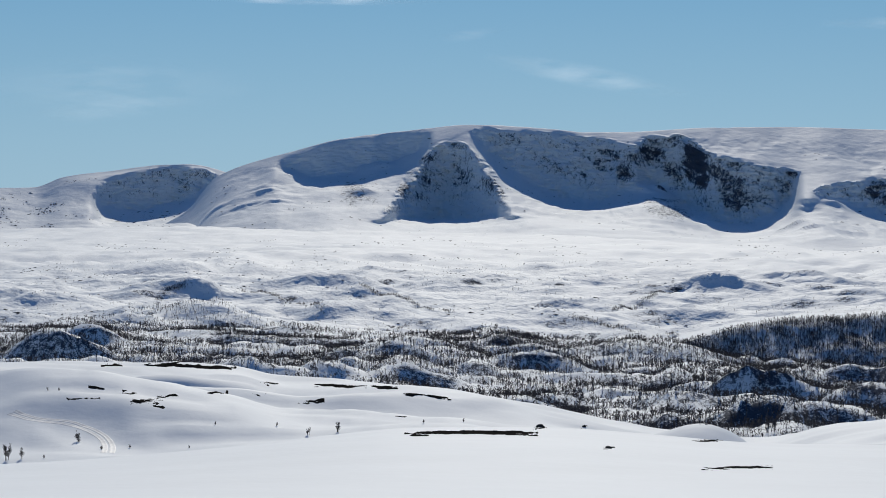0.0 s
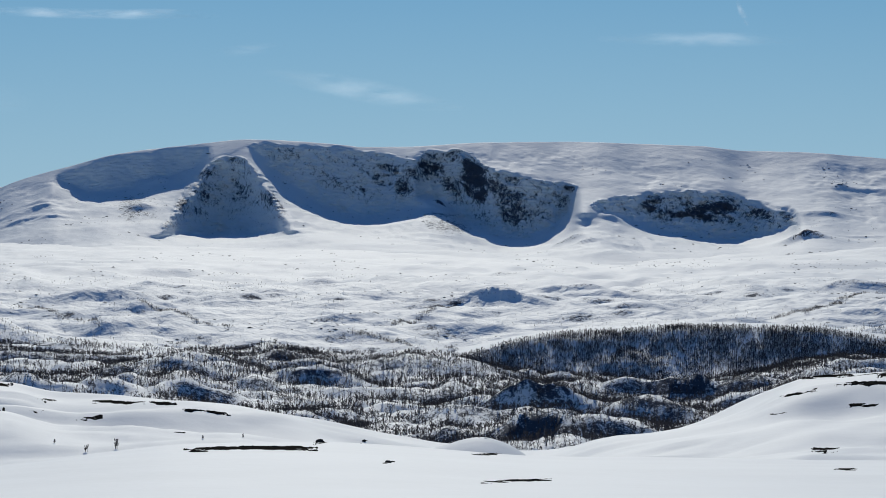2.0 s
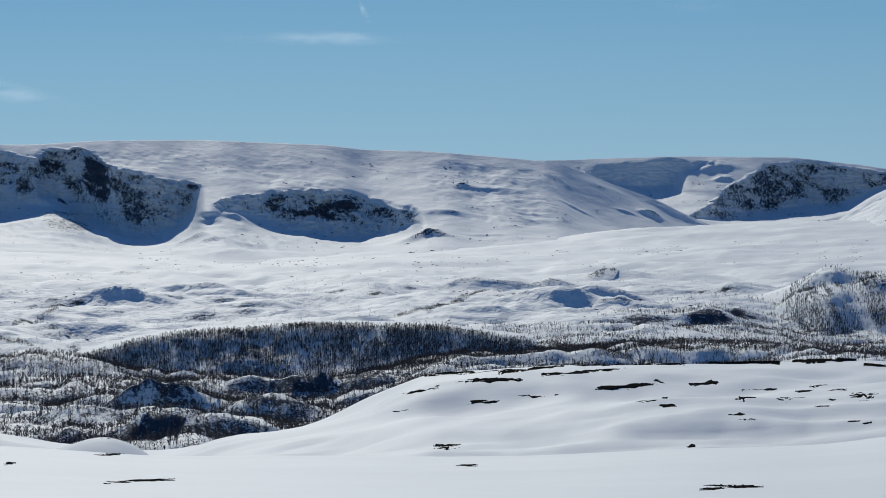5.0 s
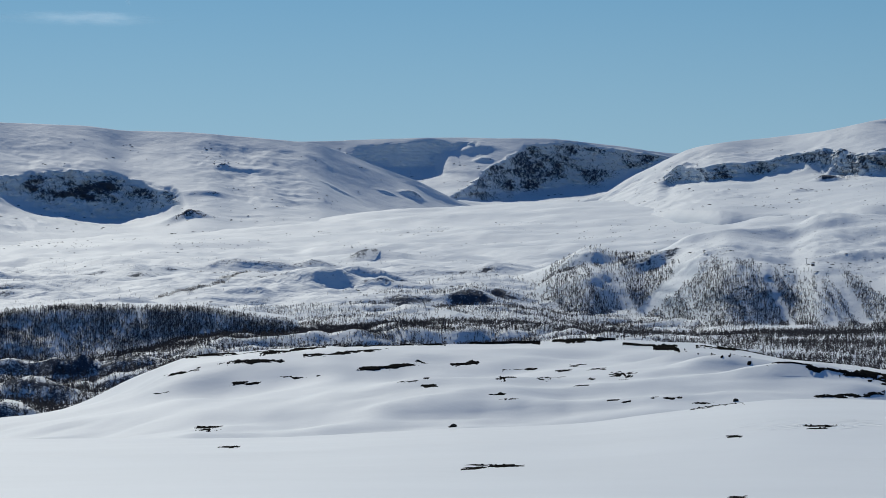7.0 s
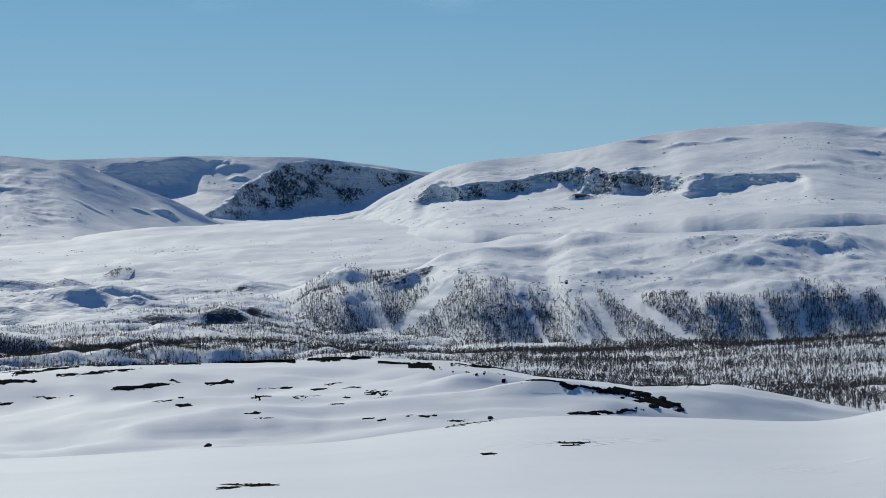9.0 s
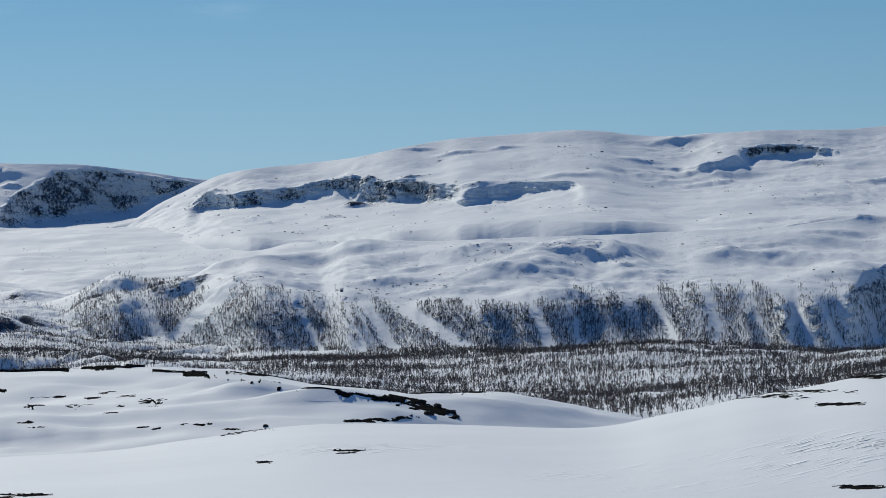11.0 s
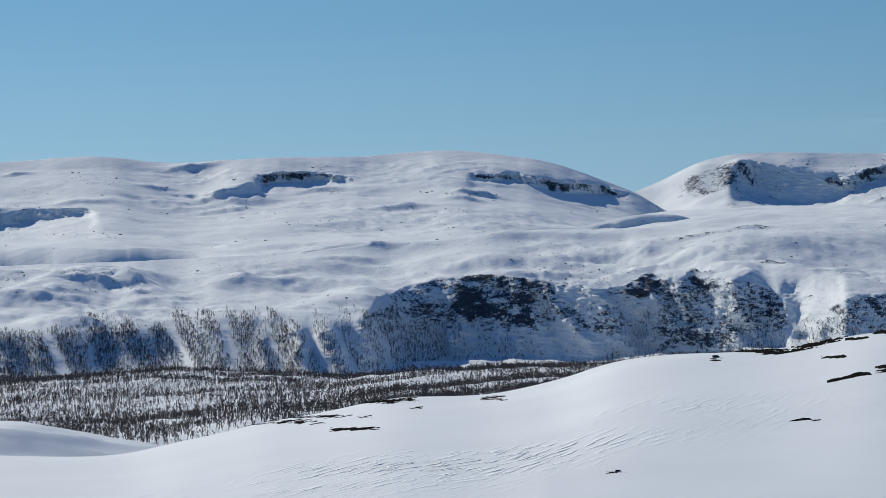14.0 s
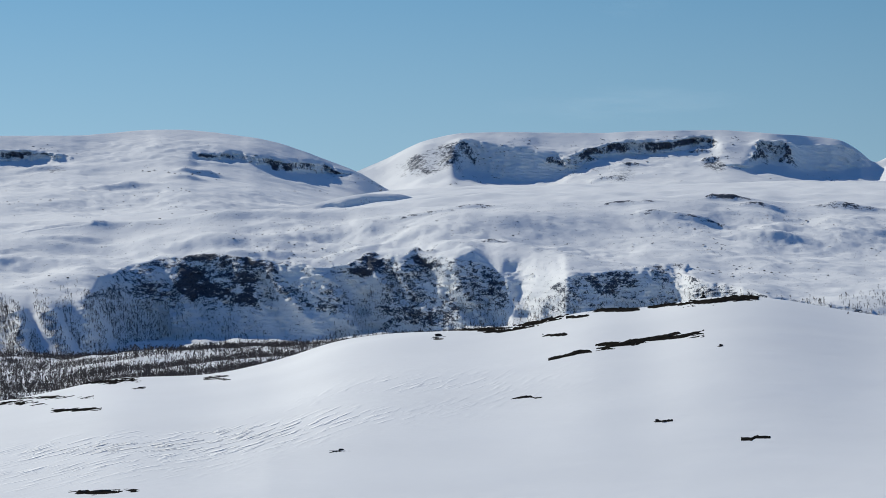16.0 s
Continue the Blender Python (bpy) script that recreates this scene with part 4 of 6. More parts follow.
HILL = massif("hillside", "steep snowy valley side with birch woods and cliffs", 17.0, 52.2, 2330,
    [(17.0, -2.4), (18.0, -2.1), (18.83, -1.86), (19.4, -1.68), (19.88, -1.54), (20.47, -1.66), (21.15, -1.62), (22.06, -1.18), (22.86, -1.01), (23.89, -1.01), (24.57, -0.76), (25.72, -0.73), (27.78, -0.63), (30.07, -0.55), (32.35, -0.44), (33.01, -0.43), (34.04, -0.32), (35.64, -0.26), (37.35, -0.06), (38.62, 0.02), (40.91, 0.09), (42.63, 0.18), (44.35, 0.22), (47.54, 0.3), (48.9, 0.2), (50.79, 0.08), (52.26, 0.03)],
    [(18.04, -3.04), (18.95, -3.21), (20.56, -3.02), (22.83, -3.06), (23.2, -3.06), (25.49, -3.1), (25.86, -3), (27.79, -2.93), (31.29, -2.84), (31.78, -2.86), (33.48, -2.96), (33.58, -2.93), (35.21, -2.89), (37.01, -2.75), (37.48, -2.71), (39.28, -2.73), (39.76, -2.62), (43.2, -2.48), (52.26, -2.29)],
    [([(17.6, -2.5), (18.95, -2.3), (20.1, -2.1), (21.24, -1.97), (22.26, -1.94), (23.96, -2.05), (25.49, -1.87), (25.85, -2.04), (27.21, -1.93), (28.93, -1.87), (31.21, -1.8), (33.48, -1.74), (33.58, -1.69), (34.73, -1.66), (35.3, -1.62)], [(17.6, -2.9), (18.95, -2.95), (20.1, -2.98), (21.24, -3.03), (25.49, -3.04), (25.86, -2.98), (27.21, -2.9), (28.93, -2.86), (31.21, -2.83), (33.48, -2.89), (33.58, -2.84), (34.73, -2.78), (35.3, -2.7)], 23, 0.1, 1.0),
     ([(34.6, -1.7), (35.1, -1.32), (35.6, -1.0), (36.3, -0.82), (37.0, -0.78), (38.0, -0.84), (38.8, -0.88), (39.4, -1.04), (39.9, -0.95), (40.4, -0.78), (41.0, -0.84), (41.4, -0.76), (42.0, -0.82), (42.6, -0.96), (43.0, -1.2), (43.3, -1.65)], [(34.6, -2.6), (36, -2.62), (38, -2.57), (40, -2.53), (42, -2.48), (43.3, -2.42)], 62, 0.78, 1.0),
     ([(42.3, -0.62), (43.0, -0.66), (43.6, -0.75), (44.1, -0.9), (44.6, -1.1)], [(42.3, -2.3), (43.6, -2.42), (44.6, -2.4)], 30, 0.1, 1.0),
     ([(43.8, -1.7), (44.2, -1.4), (44.6, -1.24), (45.3, -1.12), (46.3, -1.08), (47.2, -1.3), (48.6, -1.6), (50.6, -1.9)], [(43.8, -2.2), (44.4, -2.4), (50.6, -2.3)], 62, 0.78, 1.0),
     ([(36.1, -0.89), (36.73, -0.79), (37.28, -0.75), (38.06, -0.85), (38.53, -0.92), (39.0, -0.81), (39.31, -1.12)], [(36.18, -1.67), (36.8, -1.91), (37.28, -2.07), (38.06, -2.14), (38.53, -2.26)], 0, 1.02, 1.0),
     ([(39.55, -1.04), (39.78, -0.88), (40.41, -0.76), (40.8, -0.88), (41.11, -1.04), (41.26, -1.35)], [(39.55, -1.16), (40.1, -1.31), (40.64, -1.45), (41.26, -1.44)], 0, 1.0, 1.0),
     ([(41.07, -0.71), (41.34, -0.76), (41.65, -0.96), (41.8, -1.23)], [(41.07, -0.79), (41.42, -1.19), (41.8, -1.32)], 0, 0.95, 1.0),
     ([(41.65, -0.76), (42.04, -0.88), (42.5, -1.11), (42.89, -1.34)], [(41.65, -0.84), (42.04, -1.31), (42.42, -1.54), (42.89, -1.52)], 0, 0.9, 1.0),
     ([(40.25, -1.82), (41.03, -1.59), (41.65, -1.5), (42.27, -1.89), (42.54, -2.36)], [(40.25, -2.53), (41.19, -2.52), (42.54, -2.55)], 0, 0.8, 1.0),
     ([(28.7, -2.04), (29.5, -1.84), (30.3, -1.79), (30.98, -1.86), (31.55, -2.09)], [(28.7, -2.67), (29.5, -2.67), (30.3, -2.66), (30.99, -2.66), (31.56, -2.6)], 34, 0.1, 0.9),
     ([(44.16, -1.52), (44.47, -1.28), (45.02, -1.16), (45.57, -1.08), (46.28, -0.96), (46.59, -0.92), (46.91, -1.04)], [(44.16, -1.83), (44.71, -1.81), (45.26, -1.86), (45.81, -1.84), (46.08, -1.71), (46.28, -1.32), (46.91, -1.2)], 50, 0.78, 0.95),
     ([(43.69, -1.67), (44.24, -1.36), (44.87, -1.2), (45.42, -1.28), (46.12, -1.12), (46.91, -1.12)], [(43.69, -1.99), (44.24, -1.91), (44.87, -1.75), (45.42, -1.75), (46.12, -1.44), (46.91, -1.35)], 0, 0.8, 1.0)],
    stepping=0.04, gentle=8, rows=180, wobble=40, crag=4.5, category="hillside", seed=6, bump=10, base_rock=0.44, mat=SNOW_HILL, crisp=3.0, stacked=True, forms=HILL_FORMS + BENCH_FORMS + ROCKY_FORMS, ribs=HILL_RIBS + HUMP_RIBS)

massif("snowy_hill", "rounded snowy hill with a shaded side, on the saddle between two mountains", 38.6, 42.4, 3400,
    [(38.62, 0.06), (39.31, 0.2), (39.77, 0.31), (40.34, 0.39), (40.91, 0.4), (41.31, 0.3), (41.83, 0.14), (42.52, 0.0)],
    [(38.62, -0.16), (40.34, -0.16), (42.52, -0.16)],
    [([(39.2, 0.14), (39.77, 0.26), (40.34, 0.35), (40.91, 0.36), (41.4, 0.2)], [(39.2, 0.13), (39.77, 0.08), (40.34, 0.03), (40.91, 0.04), (41.4, 0.16)], 56, 0.5, 1.0)], rows=50, wobble=10, crag=3, category="hill", seed=8, bump=2, base_rock=0.2)

WOODED = massif("wooded_hill", "low hill covered with bare birch wood", 3.0, 19.5, 1640,
    [(2.89, -3.92), (3.46, -3.72), (4.26, -3.38), (5.18, -3.05), (6.21, -2.8), (7.12, -2.67), (8.27, -2.61), (9.42, -2.53), (10.56, -2.55), (11.71, -2.57), (12.85, -2.71), (13.98, -2.91), (14.37, -4.12), (15.12, -3.14), (16.24, -3.39), (17.01, -3.67)],
    [(2.89, -3.98), (3.69, -3.92), (5.98, -3.93), (7.81, -3.82), (8.61, -3.71), (10.56, -3.59), (12.39, -3.36), (14.37, -4.23), (15.12, -3.4), (17.01, -3.78)],
    [], gentle=17.5, rows=70, wobble=20, crag=3, category="hill", seed=7, bump=5, base_rock=0.3, crisp=3.0)

# ---------------------------------------------------------------- birch woods
def tree_template(rng, tall=1.0, twigs=6):
    """A bare birch of height 1: a three-sided tapered trunk and steep thin limbs."""
    co, tri = [], []
    lean = Vector((rng.uniform(-0.07, 0.07), rng.uniform(-0.07, 0.07), 1.0))
    across = Vector((rng.uniform(-1, 1), rng.uniform(-1, 1), 0)).normalized() * 0.034
    co.extend([-across, across, lean])
    tri.append((0, 1, 2))
    for k in range(twigs):
        h = rng.uniform(0.12, 0.72)
        ang = rng.uniform(0, 6.283)
        out = rng.uniform(0.10, 0.26) * (1.2 - h)
        tip = lean * min(h + rng.uniform(0.16, 0.32), 1.0) + Vector((math.cos(ang), math.sin(ang), 0)) * out * 1.5
        side = Vector((-math.sin(ang), math.cos(ang), rng.uniform(-0.4, 0.4))) * rng.uniform(0.032, 0.06)
        k0 = len(co)
        co.extend([lean * h, tip - side, tip + side])
        tri.append((k0, k0 + 1, k0 + 2))
    return np.array([tuple(c) for c in co]), np.array(tri)


TREES = [tree_template(random.Random(k)) for k in range(6)]


def wood(name, label, X, Y, Z, low, high, seed):
    """Many bare birches in one mesh."""
    rng = np.random.default_rng(seed)
    cos, tris, base = [], [], 0
    kinds = rng.integers(0, len(TREES), len(X))
    size = low + (high - low) * rng.random(len(X)) ** 1.5
    turn = rng.random(len(X)) * 6.283
    for k, (co, tri) in enumerate(TREES):
        w = np.nonzero(kinds == k)[0]
        if not len(w):
            continue
        c, s = np.cos(turn[w])[:, None], np.sin(turn[w])[:, None]
        x = (co[:, 0] * c - co[:, 1] * s) * size[w][:, None] + X[w][:, None]
        y = (co[:, 0] * s + co[:, 1] * c) * size[w][:, None] + Y[w][:, None]
        z = co[:, 2] * size[w][:, None] + Z[w][:, None] - 0.15
        cos.append(np.stack([x, y, z], -1).reshape(-1, 3))
        tris.append((tri[None] + (np.arange(len(w)) * len(co))[:, None, None] + base).reshape(-1, 3))
        base += len(w) * len(co)
    me = raw_mesh(bpy.data.meshes.new(name), np.concatenate(cos), np.concatenate(tris), TWIG, None, False)
    return tagged(new(name, me), label, "birch wood", "", "stuff")


def valley_wood():
    rng = np.random.default_rng(21)
    n = 212000
    b, r = np.where(rng.random(n) < 0.64, rng.uniform(-10, 17, n), rng.uniform(17, 44, n)), 830 + 880 * rng.random(n) ** 0.8
    x, y = r * np.sin(np.radians(b)), r * np.cos(np.radians(b))
    dense = np.where(b > 17, 0.56 + 1.1 * fbm(x / 40, y / 60, 4, 34), 1.1 * fbm(x / 60, y / 40, 4, 31, 0.6) + 0.66) - 0.5 * step(r, 1380, 1800) * (1 - step(b, 6, 11))
    dense = dense + 0.3 * step(b, 3, 6) * (1 - step(b, 15, 18)) * (1 - step(r, 1250, 1500))
    dense = dense + 0.25 * step(b, 20, 26) * (1 - step(r, 1150, 1450))
    # thinner in the hollows behind the near slopes
    sight = land_height(b, r) / r
    shut = np.max([land_height(b, np.full_like(b, q)) / q for q in (215, 300, 330, 400, 430, 460)], axis=0)
    dense = np.where(sight < shut - 0.004, 0.0, dense)
    keep = rng.random(n) < np.clip(dense * 1.3, 0.0, 0.92)
    b, r, x, y = b[keep], r[keep], x[keep], y[keep]
    return wood("birch_wood", "bare birch wood on the snowy valley floor", x, y, land_height(b, r), 2.0, 4.1, 1)


def slope_wood(name, label, made, n, density, low, high, seed):
    az, dip, r, z, steep = made
    rng = np.random.default_rng(seed)
    i, j = rng.integers(0, dip.shape[0], n), rng.integers(0, dip.shape[1], n)
    keep = rng.random(n) < density(az[j], dip[i, j])
    i, j = i[keep], j[keep]
    a = np.radians(az[j] + rng.uniform(-0.03, 0.03, len(j)))
    return wood(name, label, r[i, j] * np.sin(a), r[i, j] * np.cos(a), z[i, j], low, high, seed)


valley_wood()
def open_wood():
    rng = np.random.default_rng(91)
    n = 36000
    b = rng.uniform(10, 22.5, n)
    r = rng.uniform(1500, 2050, n) + 330 * step(b, 14.5, 17) * rng.random(n)
    x, y = r * np.sin(np.radians(b)), r * np.cos(np.radians(b))
    keep = rng.random(n) < np.clip(0.68 + 1.4 * fbm(x / 60, y / 50, 3, 92) - 0.6 * step(r, 1850, 2120) * (1 - 0.6 * step(b, 14.5, 17)) - 0.4 * step(r, 2150, 2400), 0, 0.95)
    b, r, x, y = b[keep], r[keep], x[keep], y[keep]
    wood("birch_wood", "open birch wood thinning out on the snowy slope", x, y, land_height(b, r), 1.9, 3.8, 6)


open_wood()


def knoll_wood():
    rng = np.random.default_rng(95)
    n = 5200
    b, r = rng.uniform(-9.5, -3.6, n), rng.uniform(1640, 1830, n)
    x, y = r * np.sin(np.radians(b)), r * np.cos(np.radians(b))
    keep = rng.random(n) < np.clip(0.9 + 1.2 * fbm(x / 30, y / 60, 3, 96) - 0.5 * step(b, -5.0, -4.0) - 0.7 * step(r, 1740, 1830) * (1 - np.exp(-((b + 5.6) / 0.5) ** 2)), 0, 1)
    b, r, x, y = b[keep], r[keep], x[keep], y[keep]
    wood("birch_wood", "bare birch wood climbing a snowy knoll", x, y, land_height(b, r), 1.5, 3.0, 7)


knoll_wood()
slope_wood("birch_wood", "dense bare birch wood on the low hill", WOODED[1], 60000,
           lambda a, d: np.clip(0.85 + 1.1 * fbm(a * 3, d * 5, 3, 44), 0.25, 1), 1.9, 3.2, 2)
def valley_edge():
    """The dark line of trees where the valley floor meets its far side."""
    rng = np.random.default_rng(71)
    n = 6500
    b = rng.uniform(15, 45, n)
    r = 1500 + 7 * np.sin(b * 3.1) + rng.normal(0, 7, n)
    x, y = r * np.sin(np.radians(b)), r * np.cos(np.radians(b))
    wood("birch_wood", "dark line of birches along the foot of the valley side", x, y, land_height(b, r), 2.0, 3.4, 5)


valley_edge()
TREE_LINE = [(17.0, -2.5), (18.04, -2.2), (18.8, -1.95), (19.41, -1.72), (20.1, -1.66), (21.24, -1.75), (22.26, -1.85), (23.96, -2.05), (25.49, -1.93), (25.85, -2.04), (27.21, -1.89), (28.93, -1.92), (31.21, -1.8), (33.48, -1.74), (33.58, -1.63), (35.19, -1.52), (35.21, -1.62), (36.68, -1.76), (37.48, -2.14), (38.28, -2.45), (39.31, -2.57), (39.99, -1.86), (40.34, -1.57), (40.91, -1.46), (41.83, -1.4), (42.97, -1.57), (43.43, -1.86), (44.23, -1.63), (50.79, -1.62)]


# open chutes and clearings through the wood: bearing and dip at the top and at the bottom, width
CHUTES = [*zip([(21.66, -2.1), (23.43, -1.87), (24.37, -1.7), (24.92, -2.04), (26.01, -2.33), (28.3, -2.1), (29.04, -1.87)], [(20.7, -2.98), (23.95, -2.96), (24.81, -2.88), (25.49, -2.99), (27.04, -2.99), (28.65, -2.9), (29.16, -2.67)], (0.36, 0.16, 0.1, 0.24, 0.44, 0.22, 0.08)),
          *zip([(31.75, -1.63), (32.61, -1.63), (33.53, -1.63), (33.93, -1.63), (34.56, -1.63), (34.84, -1.63)], [(32.04, -2.78), (33.01, -2.78), (33.47, -2.84), (34.44, -2.78), (34.56, -2.78), (35.24, -2.77)], (0.2, 0.06, 0.14, 0.12, 0.07, 0.12))]


def hill_density(a, d):
    line = curve(TREE_LINE, a) + 0.3 * fbm(a * 1.7, a * 0 + 4, 4, 47, 0.6)
    lanes = fbm(a * 3.2 + d * 1.6, d * 0.4, 2, 41)
    a = a + 0.12 * fbm(a * 6, d * 8, 3, 43)
    open_ = np.ones_like(a)
    for (a0, d0), (a1, d1), wide in CHUTES:
        t = np.clip((d - d0) / (d1 - d0), -0.3, 1.1)
        open_ = open_ * (1 - (1 - step(np.abs(a - (a0 + (a1 - a0) * t)), wide * 0.5, wide * 0.64)))
    return np.clip(step(d, line + 0.12, line - 0.15) * (0.72 + 1.7 * lanes), 0.0, 0.78) * open_ * (1 - 0.7 * step(a, 35.0, 37))


slope_wood("birch_wood", "birch wood in strips on the steep valley side", HILL[1], 140000, hill_density, 2.3, 4.4, 3)


def rocks(name, label, X, Y, Z, low, high, seed):
    """Many small flat rocks in one mesh."""
    rng = np.random.default_rng(seed)
    base = np.array([(1, 0, 0), (0.3, 0.9, 0), (-0.8, 0.6, 0), (-0.9, -0.5, 0), (0.2, -1, 0), (0.1, 0.1, 0.55), (-0.3, -0.1, 0.45)])
    tri = np.array([(0, 1, 5), (1, 6, 5), (1, 2, 6), (2, 3, 6), (3, 4, 6), (4, 5, 6), (4, 0, 5)])
    m = len(X)
    size = low + (high - low) * rng.random(m) ** 3
    jitter = base[None] * rng.uniform(0.6, 1.4, (m, len(base), 1)) * np.stack([size * rng.uniform(1, 2.4, m), size, size], -1)[:, None]
    co = jitter + np.stack([X, Y, Z - 0.05], -1)[:, None]
    faces = (tri[None] + (np.arange(m) * len(base))[:, None, None]).reshape(-1, 3)
    me = raw_mesh(bpy.data.meshes.new(name), co.reshape(-1, 3), faces, STONE, None, False)
    return tagged(new(name, me), label, "rocks", "", "stuff")


def slope_rocks(label, made, n, low, high, seed):
    az, dip, r, z, steep = made
    rng = np.random.default_rng(seed)
    i, j = rng.integers(0, dip.shape[0], n), rng.integers(0, dip.shape[1], n)
    x, y = r[i, j] * np.sin(np.radians(az[j])), r[i, j] * np.cos(np.radians(az[j]))
    keep = (fbm(x / 60, y / 60, 4, seed, 0.6) > rng.uniform(0.12, 0.5, n)) & (i > dip.shape[0] * 0.08)
    rocks("scattered_rocks", label, x[keep] + rng.normal(0, 2, keep.sum()), y[keep], z[i, j][keep], low, high, seed)


slope_rocks("dark rocks scattered over the snowy valley side", HILL[1], 32000, 0.22, 1.0, 101)
for k, m in enumerate((M1, M2, M3, M4, M5)):
    slope_rocks("dark rocks scattered over the snowy mountain", m[1], 6000, 0.5, 1.7, 103 + k)


def plain_rocks():
    rng = np.random.default_rng(113)
    n = 42000
    b, r = rng.uniform(-10, 26, n), 1500 + 2000 * rng.random(n)
    x, y = r * np.sin(np.radians(b)), r * np.cos(np.radians(b))
    keep = fbm(x / 50, y / 120, 4, 114, 0.6) > rng.uniform(0.15, 0.55, n)
    b, r, x, y = b[keep], r[keep], x[keep], y[keep]
    rocks("scattered_rocks", "dark stones showing through the snow of the plain", x, y, land_height(b, r), 0.25, 1.1, 115)


plain_rocks()


def plain_scrub():
    rng = np.random.default_rng(33)
    n = 30000
    b, r = rng.uniform(-10, 30, n), 1500 + 1300 * rng.random(n)
    x, y = r * np.sin(np.radians(b)), r * np.cos(np.radians(b))
    keep = rng.random(n) < np.clip(1.6 * fbm(x / 60, y / 70, 3, 37) + 0.12 - 0.2 * step(r, 1900, 2700), 0.0, 0.8)
    b, r, x, y = b[keep], r[keep], x[keep], y[keep]
    ob = wood("birch_scrub", "scattered low birch scrub on the snowy plain", x, y, land_height(b, r), 0.8, 2.6, 4)
    return ob


plain_scrub()


def spot_far(bearing, dip):
    return spot(bearing, dip, 1000.0, 3600.0)


def scrub_line(stops, thick, seed, count):
    """Birch scrub along a gully or the foot of a rise."""
    rng = np.random.default_rng(seed)
    ranges = [spot_far(*q) for q in stops]
    t = rng.random(count) * (len(stops) - 1)
    k = t.astype(int)
    f = t - k
    b0 = np.array([q[0] for q in stops])
    rr = np.array(ranges)
    b = b0[k] + (b0[k + 1] - b0[k]) * f
    r = rr[k] + (rr[k + 1] - rr[k]) * f
    x = r * np.sin(np.radians(b)) + rng.normal(0, thick, count)
    y = r * np.cos(np.radians(b)) + rng.normal(0, thick * 2, count)
    b, r = np.degrees(np.arctan2(x, y)), np.hypot(x, y)
    wood("birch_scrub", "dark line of birch scrub along a snowy gully", x, y, land_height(b, r), 1.0, 2.5, seed)


for k, stops in enumerate((
        [(-4.05, -2.12), (-3.25, -2.35), (-2.45, -2.61)], [(3.45, -2.53), (4.08, -2.28), (4.76, -2.03)], [(2.59, -2.65), (3.62, -2.85), (4.76, -3.08)], [(-1.65, -2), (-0.73, -2.29), (0.18, -2.59)],
        [(-2.57, -3.15), (-1.54, -2.98), (-0.73, -2.81)], [(11.13, -2.39), (12.05, -2.16), (12.85, -1.87)], [(11.75, -2.28), (12.54, -2.05), (13.23, -1.83)], [(-6.33, -2.45), (-5.64, -2.11), (-5.19, -2)])):
    scrub_line(stops, 1.5, 80 + k, 820)

# ---------------------------------------------------------------- bare heath in the near snow
def pebble_mesh(seed):
    bm = bmesh.new()
    bmesh.ops.create_icosphere(bm, subdivisions=2, radius=1.0)
    for v in bm.verts:
        v.co *= 1 + 0.45 * noise.fractal(v.co * 1.3 + Vector((seed * 7.1, 0, 0)), 1.0, 2.0, 3)
        v.co.z *= 0.7
    me = bpy.data.meshes.new("stone")
    bm.to_mesh(me)
    bm.free()
    me.materials.append(STONE)
    return me


STONES = [pebble_mesh(k) for k in range(5)]


